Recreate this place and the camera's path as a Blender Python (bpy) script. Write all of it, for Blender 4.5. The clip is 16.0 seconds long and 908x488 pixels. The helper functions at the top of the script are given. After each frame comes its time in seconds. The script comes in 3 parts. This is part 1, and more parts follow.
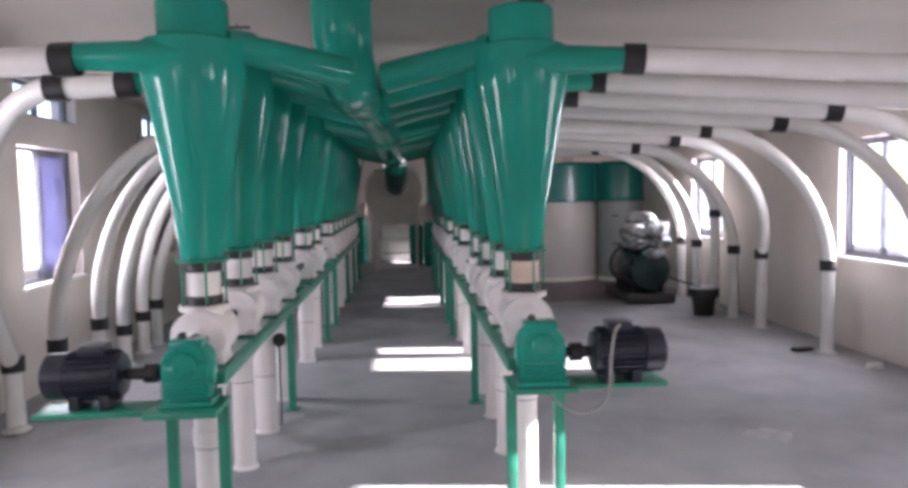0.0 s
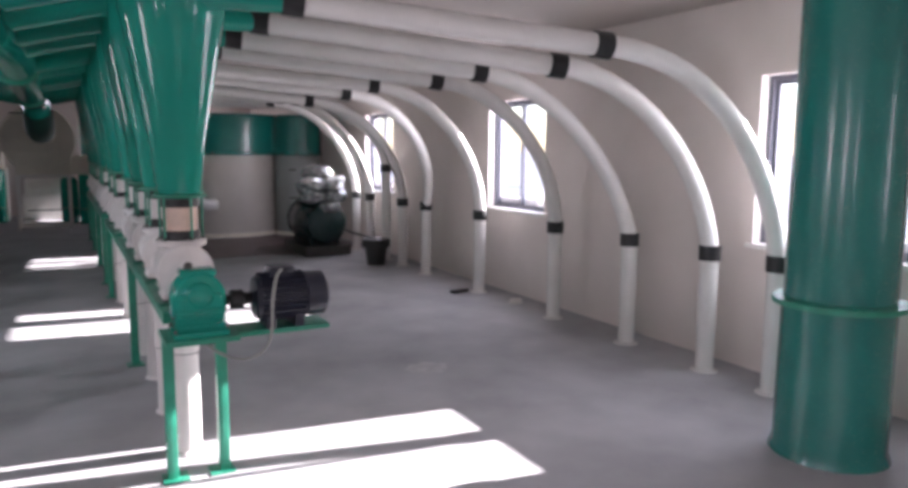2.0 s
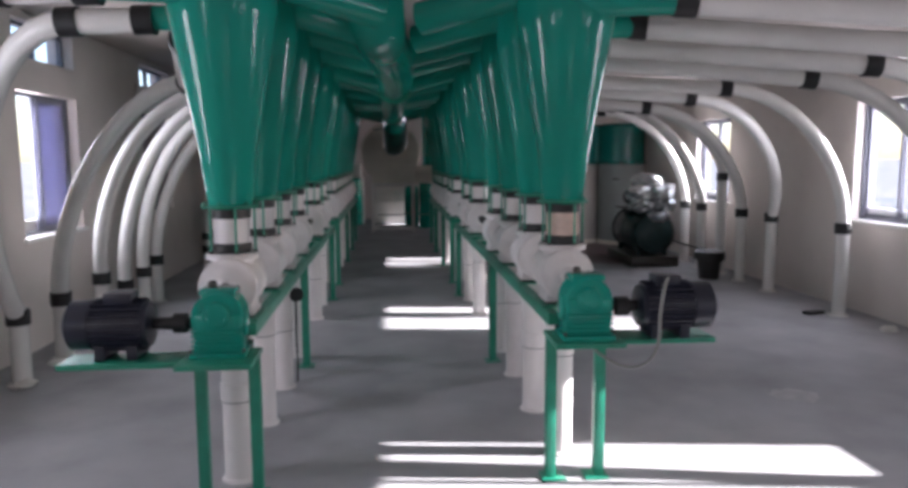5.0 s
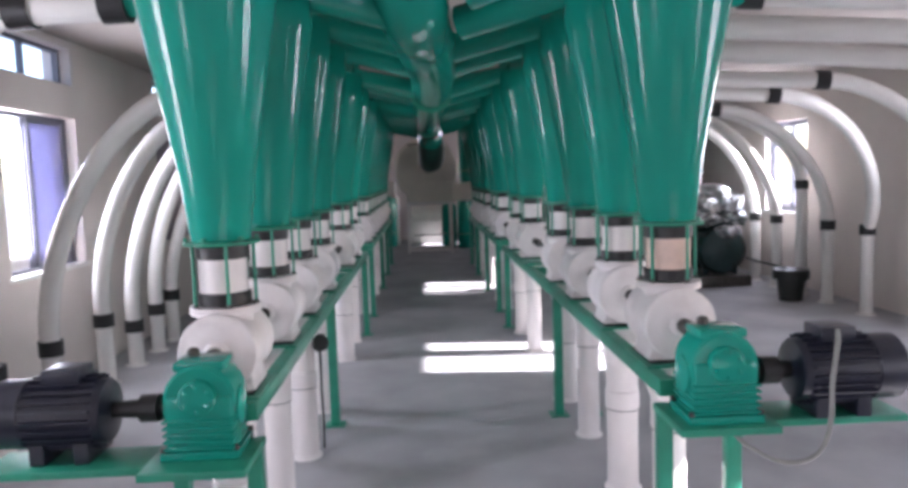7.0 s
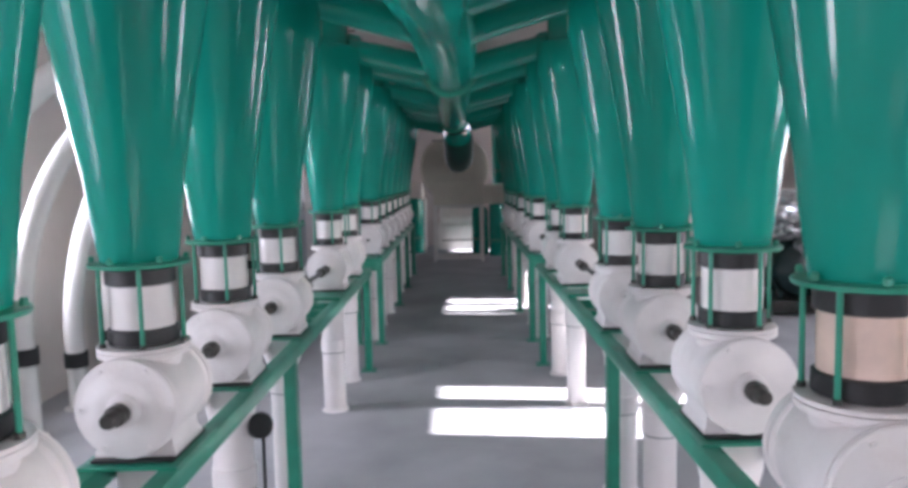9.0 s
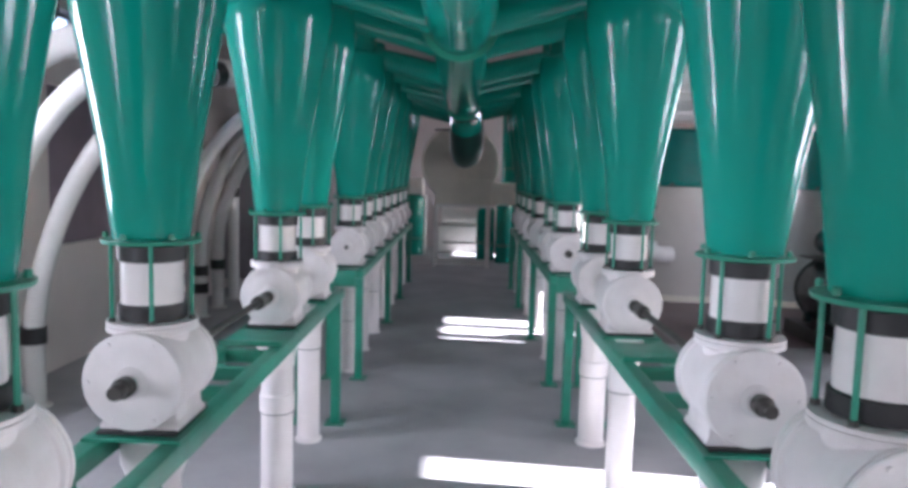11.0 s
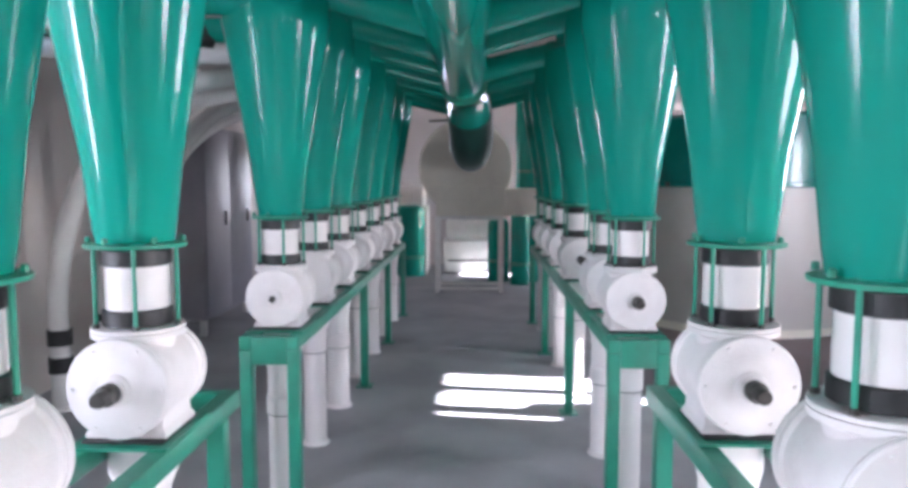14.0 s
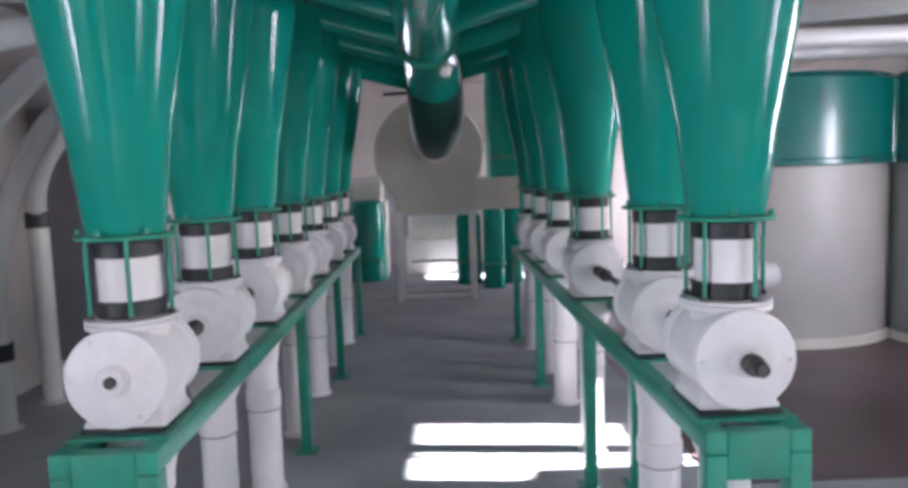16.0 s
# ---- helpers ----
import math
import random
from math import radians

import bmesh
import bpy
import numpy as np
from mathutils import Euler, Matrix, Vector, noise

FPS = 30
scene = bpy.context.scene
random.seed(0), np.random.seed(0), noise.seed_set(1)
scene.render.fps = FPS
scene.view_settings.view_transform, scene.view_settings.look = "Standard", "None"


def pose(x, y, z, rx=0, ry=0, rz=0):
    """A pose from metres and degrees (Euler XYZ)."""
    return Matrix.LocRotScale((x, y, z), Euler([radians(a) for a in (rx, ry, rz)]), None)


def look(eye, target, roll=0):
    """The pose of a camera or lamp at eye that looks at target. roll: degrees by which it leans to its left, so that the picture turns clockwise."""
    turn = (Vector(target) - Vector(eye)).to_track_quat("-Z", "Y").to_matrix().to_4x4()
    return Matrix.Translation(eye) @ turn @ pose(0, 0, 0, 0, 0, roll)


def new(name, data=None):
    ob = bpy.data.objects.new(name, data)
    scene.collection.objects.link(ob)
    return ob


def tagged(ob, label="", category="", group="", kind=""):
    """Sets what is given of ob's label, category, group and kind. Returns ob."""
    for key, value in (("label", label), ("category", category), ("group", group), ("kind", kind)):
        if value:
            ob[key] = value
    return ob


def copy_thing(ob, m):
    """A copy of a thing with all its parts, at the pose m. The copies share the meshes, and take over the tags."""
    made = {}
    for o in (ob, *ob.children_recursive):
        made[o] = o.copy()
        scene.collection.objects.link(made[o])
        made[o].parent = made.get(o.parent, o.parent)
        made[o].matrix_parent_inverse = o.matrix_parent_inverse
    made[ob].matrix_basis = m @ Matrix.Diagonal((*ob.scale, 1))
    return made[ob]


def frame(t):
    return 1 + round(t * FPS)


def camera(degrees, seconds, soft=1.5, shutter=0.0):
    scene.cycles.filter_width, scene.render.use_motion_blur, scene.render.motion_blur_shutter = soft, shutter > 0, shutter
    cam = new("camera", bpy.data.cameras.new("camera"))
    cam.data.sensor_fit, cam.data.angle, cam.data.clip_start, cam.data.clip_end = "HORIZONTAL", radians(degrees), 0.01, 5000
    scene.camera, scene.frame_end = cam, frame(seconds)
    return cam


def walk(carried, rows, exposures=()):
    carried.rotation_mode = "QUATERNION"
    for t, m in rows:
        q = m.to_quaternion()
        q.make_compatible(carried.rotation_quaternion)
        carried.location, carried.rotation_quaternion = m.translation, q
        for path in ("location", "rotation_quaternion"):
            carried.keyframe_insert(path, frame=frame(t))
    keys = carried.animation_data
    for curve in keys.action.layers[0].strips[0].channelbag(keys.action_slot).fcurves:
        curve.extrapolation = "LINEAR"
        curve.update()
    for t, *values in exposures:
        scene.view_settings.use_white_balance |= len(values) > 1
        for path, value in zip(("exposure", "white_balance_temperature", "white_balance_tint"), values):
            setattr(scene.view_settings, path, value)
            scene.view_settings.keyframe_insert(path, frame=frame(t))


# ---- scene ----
cam = camera(64.0, 16.0, soft=3.6)
PATH = [
    (0, (0.196, 0.179, 1.715), (0.33, 2.17, 1.575), -1.1),
    (0.5, (0.199, 0.175, 1.7), (0.485, 2.149, 1.55), -0.7),
    (1, (0.233, 0.186, 1.684), (0.724, 2.117, 1.51), -0.6),
    (1.5, (0.261, 0.171, 1.675), (0.996, 2.018, 1.456), 0.5),
    (2, (0.309, 0.161, 1.646), (1.253, 1.905, 1.387), 0.5),
    (2.5, (0.316, 0.169, 1.662), (1.405, 1.824, 1.388), 0.3),
    (3, (0.263, 0.159, 1.694), (1.428, 1.773, 1.504), 1.0),
    (3.5, (0.231, 0.26, 1.707), (1.186, 2.003, 1.492), 0.4),
    (4, (0.138, 0.402, 1.726), (0.701, 2.307, 1.492), -0.6),
    (4.5, (0.049, 0.363, 1.678), (0.283, 2.335, 1.445), -0.8),
    (4.7, (-0.008, 0.322, 1.638), (0.184, 2.299, 1.401), -0.3),
    (6.8, (-0.192, 1.222, 1.597), (-0.096, 3.211, 1.41), -1.7),
    (7, (-0.115, 1.338, 1.606), (-0.034, 3.327, 1.419), -1.9),
    (7.5, (0.0, 1.662, 1.635), (0.044, 3.657, 1.5), 0.1),
    (8, (0.04, 1.988, 1.603), (0.034, 3.981, 1.435), -0.4),
    (8.5, (0.0, 2.318, 1.628), (0.022, 4.311, 1.468), -0.9),
    (9, (0.057, 2.75, 1.616), (0.038, 4.741, 1.431), -1.3),
    (9.2, (0.074, 2.904, 1.634), (0.023, 4.896, 1.461), -0.7),
    (11.3, (0.04, 4.487, 1.594), (0.02, 6.476, 1.386), 1.6),
    (11.5, (0.05, 4.638, 1.577), (0.053, 6.625, 1.343), -0.3),
    (12, (0.092, 5.018, 1.57), (0.09, 7.005, 1.347), -1.8),
    (12.5, (0.11, 5.326, 1.579), (0.053, 7.314, 1.369), -1.0),
    (13, (0.055, 5.727, 1.584), (0.021, 7.718, 1.401), -2.4),
    (13.5, (0.094, 6.096, 1.575), (0.079, 8.087, 1.381), -1.3),
    (14, (0.106, 6.458, 1.572), (0.047, 8.45, 1.398), 0.0),
    (14.5, (0.069, 6.85, 1.572), (0.086, 8.843, 1.396), -1.3),
    (15, (0.06, 7.203, 1.575), (0.113, 9.195, 1.399), -1.7),
    (15.5, (0.054, 7.537, 1.558), (0.081, 9.528, 1.377), -1.8),
    (16, (0.03, 7.913, 1.546), (0.076, 9.902, 1.347), -1.8),
]
EXPOSURES = [(0, 3.1, 6200, 22), (1, 3.3, 6200, 22), (1.5, 3.25, 6200, 22), (2, 2.75, 6200, 22), (2.5, 2.3, 6200, 24), (3.5, 2.05, 6200, 26), (4, 2.1, 6200, 23), (4.7, 2.3, 6100, 18), (7, 3.25, 6000, 20), (9, 3.45, 5900, 19), (12, 3.84, 5750, 19), (13, 4.12, 5750, 19), (14.5, 4.45, 5750, 19), (15.3, 4.48, 5750, 19), (16, 4.12, 5750, 19)]
walk(cam, [(t, look(eye, target, roll)) for t, eye, target, roll in PATH], EXPOSURES)


# ---- light ----
SUN_WAY = Vector((-5.1, 0.6, -2.13)).normalized()
world = bpy.data.worlds.new("sky")
scene.world = world
world.use_nodes = True
wn = world.node_tree
sky = wn.nodes.new("ShaderNodeTexSky")
sky.sky_type = "NISHITA"
sky.sun_disc = False
sky.sun_elevation = math.asin(-SUN_WAY.z)
sky.sun_rotation = math.atan2(-SUN_WAY.x, -SUN_WAY.y)
wn.links.new(sky.outputs["Color"], wn.nodes["Background"].inputs["Color"])
wn.nodes["Background"].inputs["Strength"].default_value = 0.08
sun_data = bpy.data.lights.new("sun", "SUN")
sun_data.energy, sun_data.angle, sun_data.color = 5.0, radians(0.5), (1.0, 0.95, 0.88)
sun = new("sun", sun_data)
sun.matrix_world = look((20, 0, 10), Vector((20, 0, 10)) + SUN_WAY)

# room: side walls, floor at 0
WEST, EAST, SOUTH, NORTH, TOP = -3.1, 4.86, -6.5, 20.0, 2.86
RIDGE, EAVES = 3.0, 2.76
THICK = 0.24
SILL, LINTEL = 0.96, 2.2
# Entries below 0, and 18.3, are unseen windows added to bring in light.
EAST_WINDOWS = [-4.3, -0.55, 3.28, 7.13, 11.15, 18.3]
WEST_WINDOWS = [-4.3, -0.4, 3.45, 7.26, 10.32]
# Added end wall openings, mostly hidden, that brighten the far end.
NORTH_FILL_WINDOWS = [-1.95, 2.3]
TRANSOMS = [7.26, 10.32]
TRANSOM_LOW, TRANSOM_TOP = 2.48, 2.79
SHUT = 10.32
HALF = 0.58
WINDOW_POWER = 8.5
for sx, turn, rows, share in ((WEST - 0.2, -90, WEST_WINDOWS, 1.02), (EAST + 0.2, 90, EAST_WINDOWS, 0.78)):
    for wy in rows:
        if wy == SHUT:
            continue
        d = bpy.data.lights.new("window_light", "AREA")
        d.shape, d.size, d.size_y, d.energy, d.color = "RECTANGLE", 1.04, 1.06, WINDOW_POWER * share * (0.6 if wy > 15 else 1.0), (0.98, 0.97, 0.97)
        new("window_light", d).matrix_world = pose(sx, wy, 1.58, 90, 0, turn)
# Weak lamps in the added north openings.
for wx in NORTH_FILL_WINDOWS:
    d = bpy.data.lights.new("window_light", "AREA")
    d.shape, d.size, d.size_y, d.energy, d.color = "RECTANGLE", 1.04, 1.06, WINDOW_POWER * 0.15, (0.98, 0.97, 0.97)
    new("window_light", d).matrix_world = pose(wx, NORTH + 0.2, 1.58, 90, 0, 180)


# ---- materials ----
def material(name, color, rough=0.5, metal=0.0, vary=0.12, scale=6.0, fine=90.0, bump=0.05, spot=None, spot_amount=0.0, coat=0.0, spec=0.5, each=0.0):
    m = bpy.data.materials.new(name)
    m.use_nodes = True
    nt = m.node_tree
    b = nt.nodes["Principled BSDF"]
    co = nt.nodes.new("ShaderNodeTexCoord")
    geo = nt.nodes.new("ShaderNodeNewGeometry")
    big = nt.nodes.new("ShaderNodeTexNoise")
    big.inputs["Scale"].default_value, big.inputs["Detail"].default_value = scale, 6
    small = nt.nodes.new("ShaderNodeTexNoise")
    small.inputs["Scale"].default_value, small.inputs["Detail"].default_value = fine, 3
    for n in (big, small):
        nt.links.new(geo.outputs["Position"], n.inputs["Vector"])
    ramp = nt.nodes.new("ShaderNodeValToRGB")
    ramp.color_ramp.elements[0].position, ramp.color_ramp.elements[1].position = 0.3, 0.72
    ramp.color_ramp.elements[0].color = (*[c * (1 - vary) for c in color], 1)
    ramp.color_ramp.elements[1].color = (*[min(1, c * (1 + vary)) for c in color], 1)
    nt.links.new(big.outputs["Fac"], ramp.inputs["Fac"])
    out = ramp.outputs["Color"]
    if spot:
        blot = nt.nodes.new("ShaderNodeTexNoise")
        blot.inputs["Scale"].default_value, blot.inputs["Detail"].default_value, blot.inputs["Roughness"].default_value = scale * 0.45, 8, 0.7
        nt.links.new(geo.outputs["Position"], blot.inputs["Vector"])
        mask = nt.nodes.new("ShaderNodeMapRange")
        mask.inputs["From Min"].default_value, mask.inputs["From Max"].default_value = 0.52, 0.68
        mask.inputs["To Max"].default_value = spot_amount
        nt.links.new(blot.outputs["Fac"], mask.inputs["Value"])
        mix = nt.nodes.new("ShaderNodeMix")
        mix.data_type = "RGBA"
        nt.links.new(mask.outputs["Result"], mix.inputs["Factor"])
        nt.links.new(out, mix.inputs["A"])
        mix.inputs["B"].default_value = (*spot, 1)
        out = mix.outputs["Result"]
    if each:
        info = nt.nodes.new("ShaderNodeObjectInfo")
        hsv = nt.nodes.new("ShaderNodeHueSaturation")
        val = nt.nodes.new("ShaderNodeMapRange")
        val.inputs["To Min"].default_value, val.inputs["To Max"].default_value = 1 - each, 1 + each
        nt.links.new(info.outputs["Random"], val.inputs["Value"])
        nt.links.new(val.outputs["Result"], hsv.inputs["Value"])
        nt.links.new(out, hsv.inputs["Color"])
        out = hsv.outputs["Color"]
    nt.links.new(out, b.inputs["Base Color"])
    rr = nt.nodes.new("ShaderNodeMapRange")
    rr.inputs["To Min"].default_value, rr.inputs["To Max"].default_value = max(0.02, rough * 0.8), min(1, rough * 1.25)
    nt.links.new(small.outputs["Fac"], rr.inputs["Value"])
    nt.links.new(rr.outputs["Result"], b.inputs["Roughness"])
    b.inputs["Metallic"].default_value = metal
    b.inputs["Coat Weight"].default_value = coat
    b.inputs["Coat Roughness"].default_value = 0.08
    b.inputs["Specular IOR Level"].default_value = spec
    if bump:
        bm_ = nt.nodes.new("ShaderNodeBump")
        bm_.inputs["Strength"].default_value, bm_.inputs["Distance"].default_value = bump, 0.01
        add = nt.nodes.new("ShaderNodeMath")
        add.operation = "ADD"
        nt.links.new(big.outputs["Fac"], add.inputs[0])
        nt.links.new(small.outputs["Fac"], add.inputs[1])
        nt.links.new(add.outputs["Value"], bm_.inputs["Height"])
        nt.links.new(bm_.outputs["Normal"], b.inputs["Normal"])
    return m


GREEN = material("green_paint", (0.009, 0.26, 0.195), 0.11, vary=0.07, scale=2.5, fine=40, bump=0.025, spot=(0.02, 0.21, 0.16), spot_amount=0.3, each=0.06, spec=0.27)
GREEN_FRAME = material("green_frame_paint", (0.02, 0.24, 0.155), 0.35, vary=0.16, scale=9, bump=0.12, spot=(0.05, 0.13, 0.09), spot_amount=0.4)
WHITE_CAST = material("white_cast_paint", (0.71, 0.67, 0.665), 0.4, vary=0.05, scale=12, fine=160, bump=0.18, spot=(0.56, 0.50, 0.48), spot_amount=0.4)
PVC = material("white_tube", (0.72, 0.70, 0.675), 0.25, vary=0.05, scale=5, bump=0.04, spot=(0.66, 0.62, 0.58), spot_amount=0.3, each=0.03)
# Lighter, pinker copy of PVC; bounced aisle light is put into its colour.
DROP = material("lit_pinkish_tube", (0.80, 0.755, 0.745), 0.3, vary=0.05, scale=5, bump=0.04, spot=(0.70, 0.64, 0.61), spot_amount=0.35, each=0.03)
SLEEVE = material("milky_sleeve", (0.72, 0.68, 0.67), 0.15, vary=0.06, scale=9, bump=0.02, coat=0.4, each=0.05)
RUBBER = material("black_rubber", (0.012, 0.012, 0.013), 0.45, vary=0.3, scale=20, bump=0.1)
STEEL = material("dark_steel", (0.08, 0.075, 0.07), 0.38, metal=0.7, vary=0.25, scale=25, bump=0.1)
MOTOR = material("navy_motor_paint", (0.016, 0.018, 0.032), 0.35, vary=0.25, scale=14, bump=0.12, spot=(0.05, 0.05, 0.06), spot_amount=0.4)
CABLE = material("grey_cable", (0.22, 0.22, 0.21), 0.5, vary=0.1, scale=30)
FLOOR = material("grey_screed", (0.38, 0.375, 0.39), 0.8, vary=0.16, scale=1.6, fine=45, bump=0.10, spot=(0.46, 0.45, 0.45), spot_amount=0.55, spec=0.15)
WALL = material("cream_wall_paint", (0.67, 0.605, 0.57), 0.75, vary=0.06, scale=1.3, fine=60, bump=0.10, spot=(0.55, 0.50, 0.46), spot_amount=0.4)
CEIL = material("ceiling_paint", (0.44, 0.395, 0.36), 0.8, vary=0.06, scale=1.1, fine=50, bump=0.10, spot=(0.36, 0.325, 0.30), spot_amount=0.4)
FRAME = material("window_frame_grey", (0.14, 0.14, 0.17), 0.4, vary=0.1, scale=20)
SILLM = material("sill_white", (0.75, 0.73, 0.70), 0.5, vary=0.06, scale=8)
CREAM = material("cream_machine_paint", (0.78, 0.73, 0.63), 0.4, vary=0.06, scale=4, bump=0.05, spot=(0.45, 0.42, 0.36), spot_amount=0.3)
PANEL = material("grey_panel_paint", (0.31, 0.29, 0.32), 0.4, vary=0.06, scale=5, bump=0.04)
PALE = material("pale_filter_paint", (0.52, 0.48, 0.445), 0.4, vary=0.05, scale=3, bump=0.05, spot=(0.42, 0.385, 0.35), spot_amount=0.4)
GREYGREEN = material("grey_green_paint", (0.28, 0.30, 0.29), 0.4, vary=0.07, scale=3, bump=0.05)
ELBOW = material("dark_olive_green", (0.010, 0.055, 0.043), 0.5, vary=0.2, scale=4, bump=0.05)
DARKGREEN = material("dark_green_paint", (0.003, 0.16, 0.135), 0.25, vary=0.12, scale=3, bump=0.05, coat=0.3)
BLACKPLASTIC = material("black_plastic", (0.015, 0.015, 0.014), 0.4, vary=0.2, scale=12)
FILM = material("silver_wrapping_film", (0.42, 0.44, 0.45), 0.08, metal=0.8, vary=0.35, scale=16, bump=0.7, spot=(0.02, 0.022, 0.025), spot_amount=0.9)
EARTH = material("hazy_ground", (0.20, 0.20, 0.21), 0.9, vary=0.2, scale=0.05, fine=1.0, bump=0.0)

CHROME = material("bright_metal", (0.62, 0.63, 0.64), 0.22, metal=0.9, vary=0.12, scale=20, bump=0.1)
MEAL = material("sleeve_full_of_meal", (0.66, 0.50, 0.42), 0.2, vary=0.14, scale=14, bump=0.03, coat=0.4)
MAROON = material("maroon_floor_shade", (0.13, 0.085, 0.09), 0.4, vary=0.2, scale=1.5, bump=0.08, spot=(0.17, 0.15, 0.15), spot_amount=0.5)
TANK = material("blackish_green_enamel", (0.012, 0.03, 0.031), 0.25, vary=0.3, scale=5, bump=0.05)
SHUTTER = material("mauve_shutter", (0.20, 0.16, 0.19), 0.6, vary=0.08, scale=4)
TINTED = material("lavender_film_glass", (0.42, 0.42, 0.62), 0.15, vary=0.04, scale=2, bump=0.0)
TINTED.node_tree.nodes["Principled BSDF"].inputs["Transmission Weight"].default_value = 0.55
GLASS = bpy.data.materials.new("window_glass")
GLASS.use_nodes = True
gn = GLASS.node_tree
clear = gn.nodes.new("ShaderNodeBsdfTransparent")
clear.inputs["Color"].default_value = (0.93, 0.94, 0.97, 1)
gloss = gn.nodes.new("ShaderNodeBsdfGlossy")
gloss.inputs["Roughness"].default_value = 0.03
both = gn.nodes.new("ShaderNodeMixShader")
both.inputs[0].default_value = 0.06
gn.links.new(clear.outputs["BSDF"], both.inputs[1])
gn.links.new(gloss.outputs["BSDF"], both.inputs[2])
gn.links.new(both.outputs["Shader"], gn.nodes["Material Output"].inputs["Surface"])


# ---- mesh helpers ----
def shape():
    return bmesh.new()


def lathe(bm, profile, n=24, m=Matrix(), cap=True):
    """Turns (radius, height) pairs round z."""
    rings = []
    for r, z in profile:
        rings.append([bm.verts.new(m @ Vector((r * math.cos(2 * math.pi * k / n), r * math.sin(2 * math.pi * k / n), z))) for k in range(n)])
    for a, b in zip(rings, rings[1:]):
        for k in range(n):
            bm.faces.new((a[k], a[(k + 1) % n], b[(k + 1) % n], b[k]))
    if cap:
        bm.faces.new(rings[0][::-1])
        bm.faces.new(rings[-1])


def pipe(bm, points, r, n=16, cap=True, r2=None):
    """A round tube along points; r2: its radius at the end."""
    pts = [Vector(p) for p in points]
    side = None
    rings = []
    for k, p in enumerate(pts):
        d = (pts[min(k + 1, len(pts) - 1)] - pts[max(k - 1, 0)]).normalized()
        if side is None:
            side = d.orthogonal().normalized()
        side = (side - d * side.dot(d)).normalized()
        up = d.cross(side)
        rad = r if r2 is None else r + (r2 - r) * k / (len(pts) - 1)
        rings.append([bm.verts.new(p + rad * (math.cos(2 * math.pi * j / n) * side + math.sin(2 * math.pi * j / n) * up)) for j in range(n)])
    for a, b in zip(rings, rings[1:]):
        for j in range(n):
            bm.faces.new((a[j], a[(j + 1) % n], b[(j + 1) % n], b[j]))
    if cap:
        bm.faces.new(rings[0][::-1])
        bm.faces.new(rings[-1])


def block(bm, x0, x1, y0, y1, z0, z1, bevel=0.0, m=Matrix()):
    made = bmesh.ops.create_cube(bm, size=1)["verts"]
    for v in made:
        v.co = m @ Vector((x0 + (v.co.x + 0.5) * (x1 - x0), y0 + (v.co.y + 0.5) * (y1 - y0), z0 + (v.co.z + 0.5) * (z1 - z0)))
    if bevel:
        edges = list({e for v in made for e in v.link_edges})
        bmesh.ops.bevel(bm, geom=edges, offset=bevel, segments=2, affect="EDGES", profile=0.6)


def mesh_of(name, bm, mat):
    bmesh.ops.recalc_face_normals(bm, faces=bm.faces[:])
    for f in bm.faces:
        f.smooth = True
    for e in bm.edges:
        e.smooth = len(e.link_faces) == 2 and e.calc_face_angle(0) < 0.6
    me = bpy.data.meshes.new(name)
    bm.to_mesh(me)
    bm.free()
    me.materials.append(mat)
    return me


def part(name, bm, mat, parent, label=""):
    ob = new(name, mesh_of(name, bm, mat))
    ob.parent = parent
    return tagged(ob, label)


def thing(name, label, category, group="", at=(0, 0, 0), turn=0):
    ob = new(name)
    ob.empty_display_size = 0.1
    ob.matrix_basis = pose(*at, 0, 0, turn)
    return tagged(ob, label, category, group)


def solid(name, bm, mat, label="", category="", kind=""):
    return tagged(new(name, mesh_of(name, bm, mat)), label, category, kind=kind)


def smooth(points, steps=6):
    """A soft curve through the points."""
    knots = [Vector(p) for p in points]
    out = []
    for a, b, c, d in zip(knots[:1] + knots, knots, knots[1:], knots[2:] + knots[-1:]):
        for k in range(steps):
            u = k / steps
            out.append(0.5 * (2 * b + (c - a) * u + (2 * a - 5 * b + 4 * c - d) * u * u + (3 * b - a - 3 * c + d) * u ** 3))
    return out + knots[-1:]


def arc(a, b, steps=14, flat=1.07):
    """A quarter bend from a, leaving level along x, to b, arriving straight down."""
    a, b = Vector(a), Vector(b)
    out = []
    for k in range(steps + 1):
        u = math.pi / 2 * k / steps
        out.append(Vector((a.x + (b.x - a.x) * math.sin(u) ** flat, a.y + (b.y - a.y) * (1 - math.cos(u)), b.z + (a.z - b.z) * max(0.0, math.cos(u)) ** flat)))
    return out


# ---- the room ----
bm = shape()
block(bm, WEST - THICK, EAST + THICK, SOUTH - THICK, NORTH + THICK, -0.2, 0)
solid("floor", bm, FLOOR, "grey smooth screed floor with pale stains", "floor", "structure")
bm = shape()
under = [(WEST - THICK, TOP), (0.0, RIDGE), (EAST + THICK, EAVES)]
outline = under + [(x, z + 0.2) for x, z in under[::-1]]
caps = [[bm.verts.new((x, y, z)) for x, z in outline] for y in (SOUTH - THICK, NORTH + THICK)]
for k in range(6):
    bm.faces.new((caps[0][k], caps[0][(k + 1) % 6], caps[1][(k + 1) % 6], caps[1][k]))
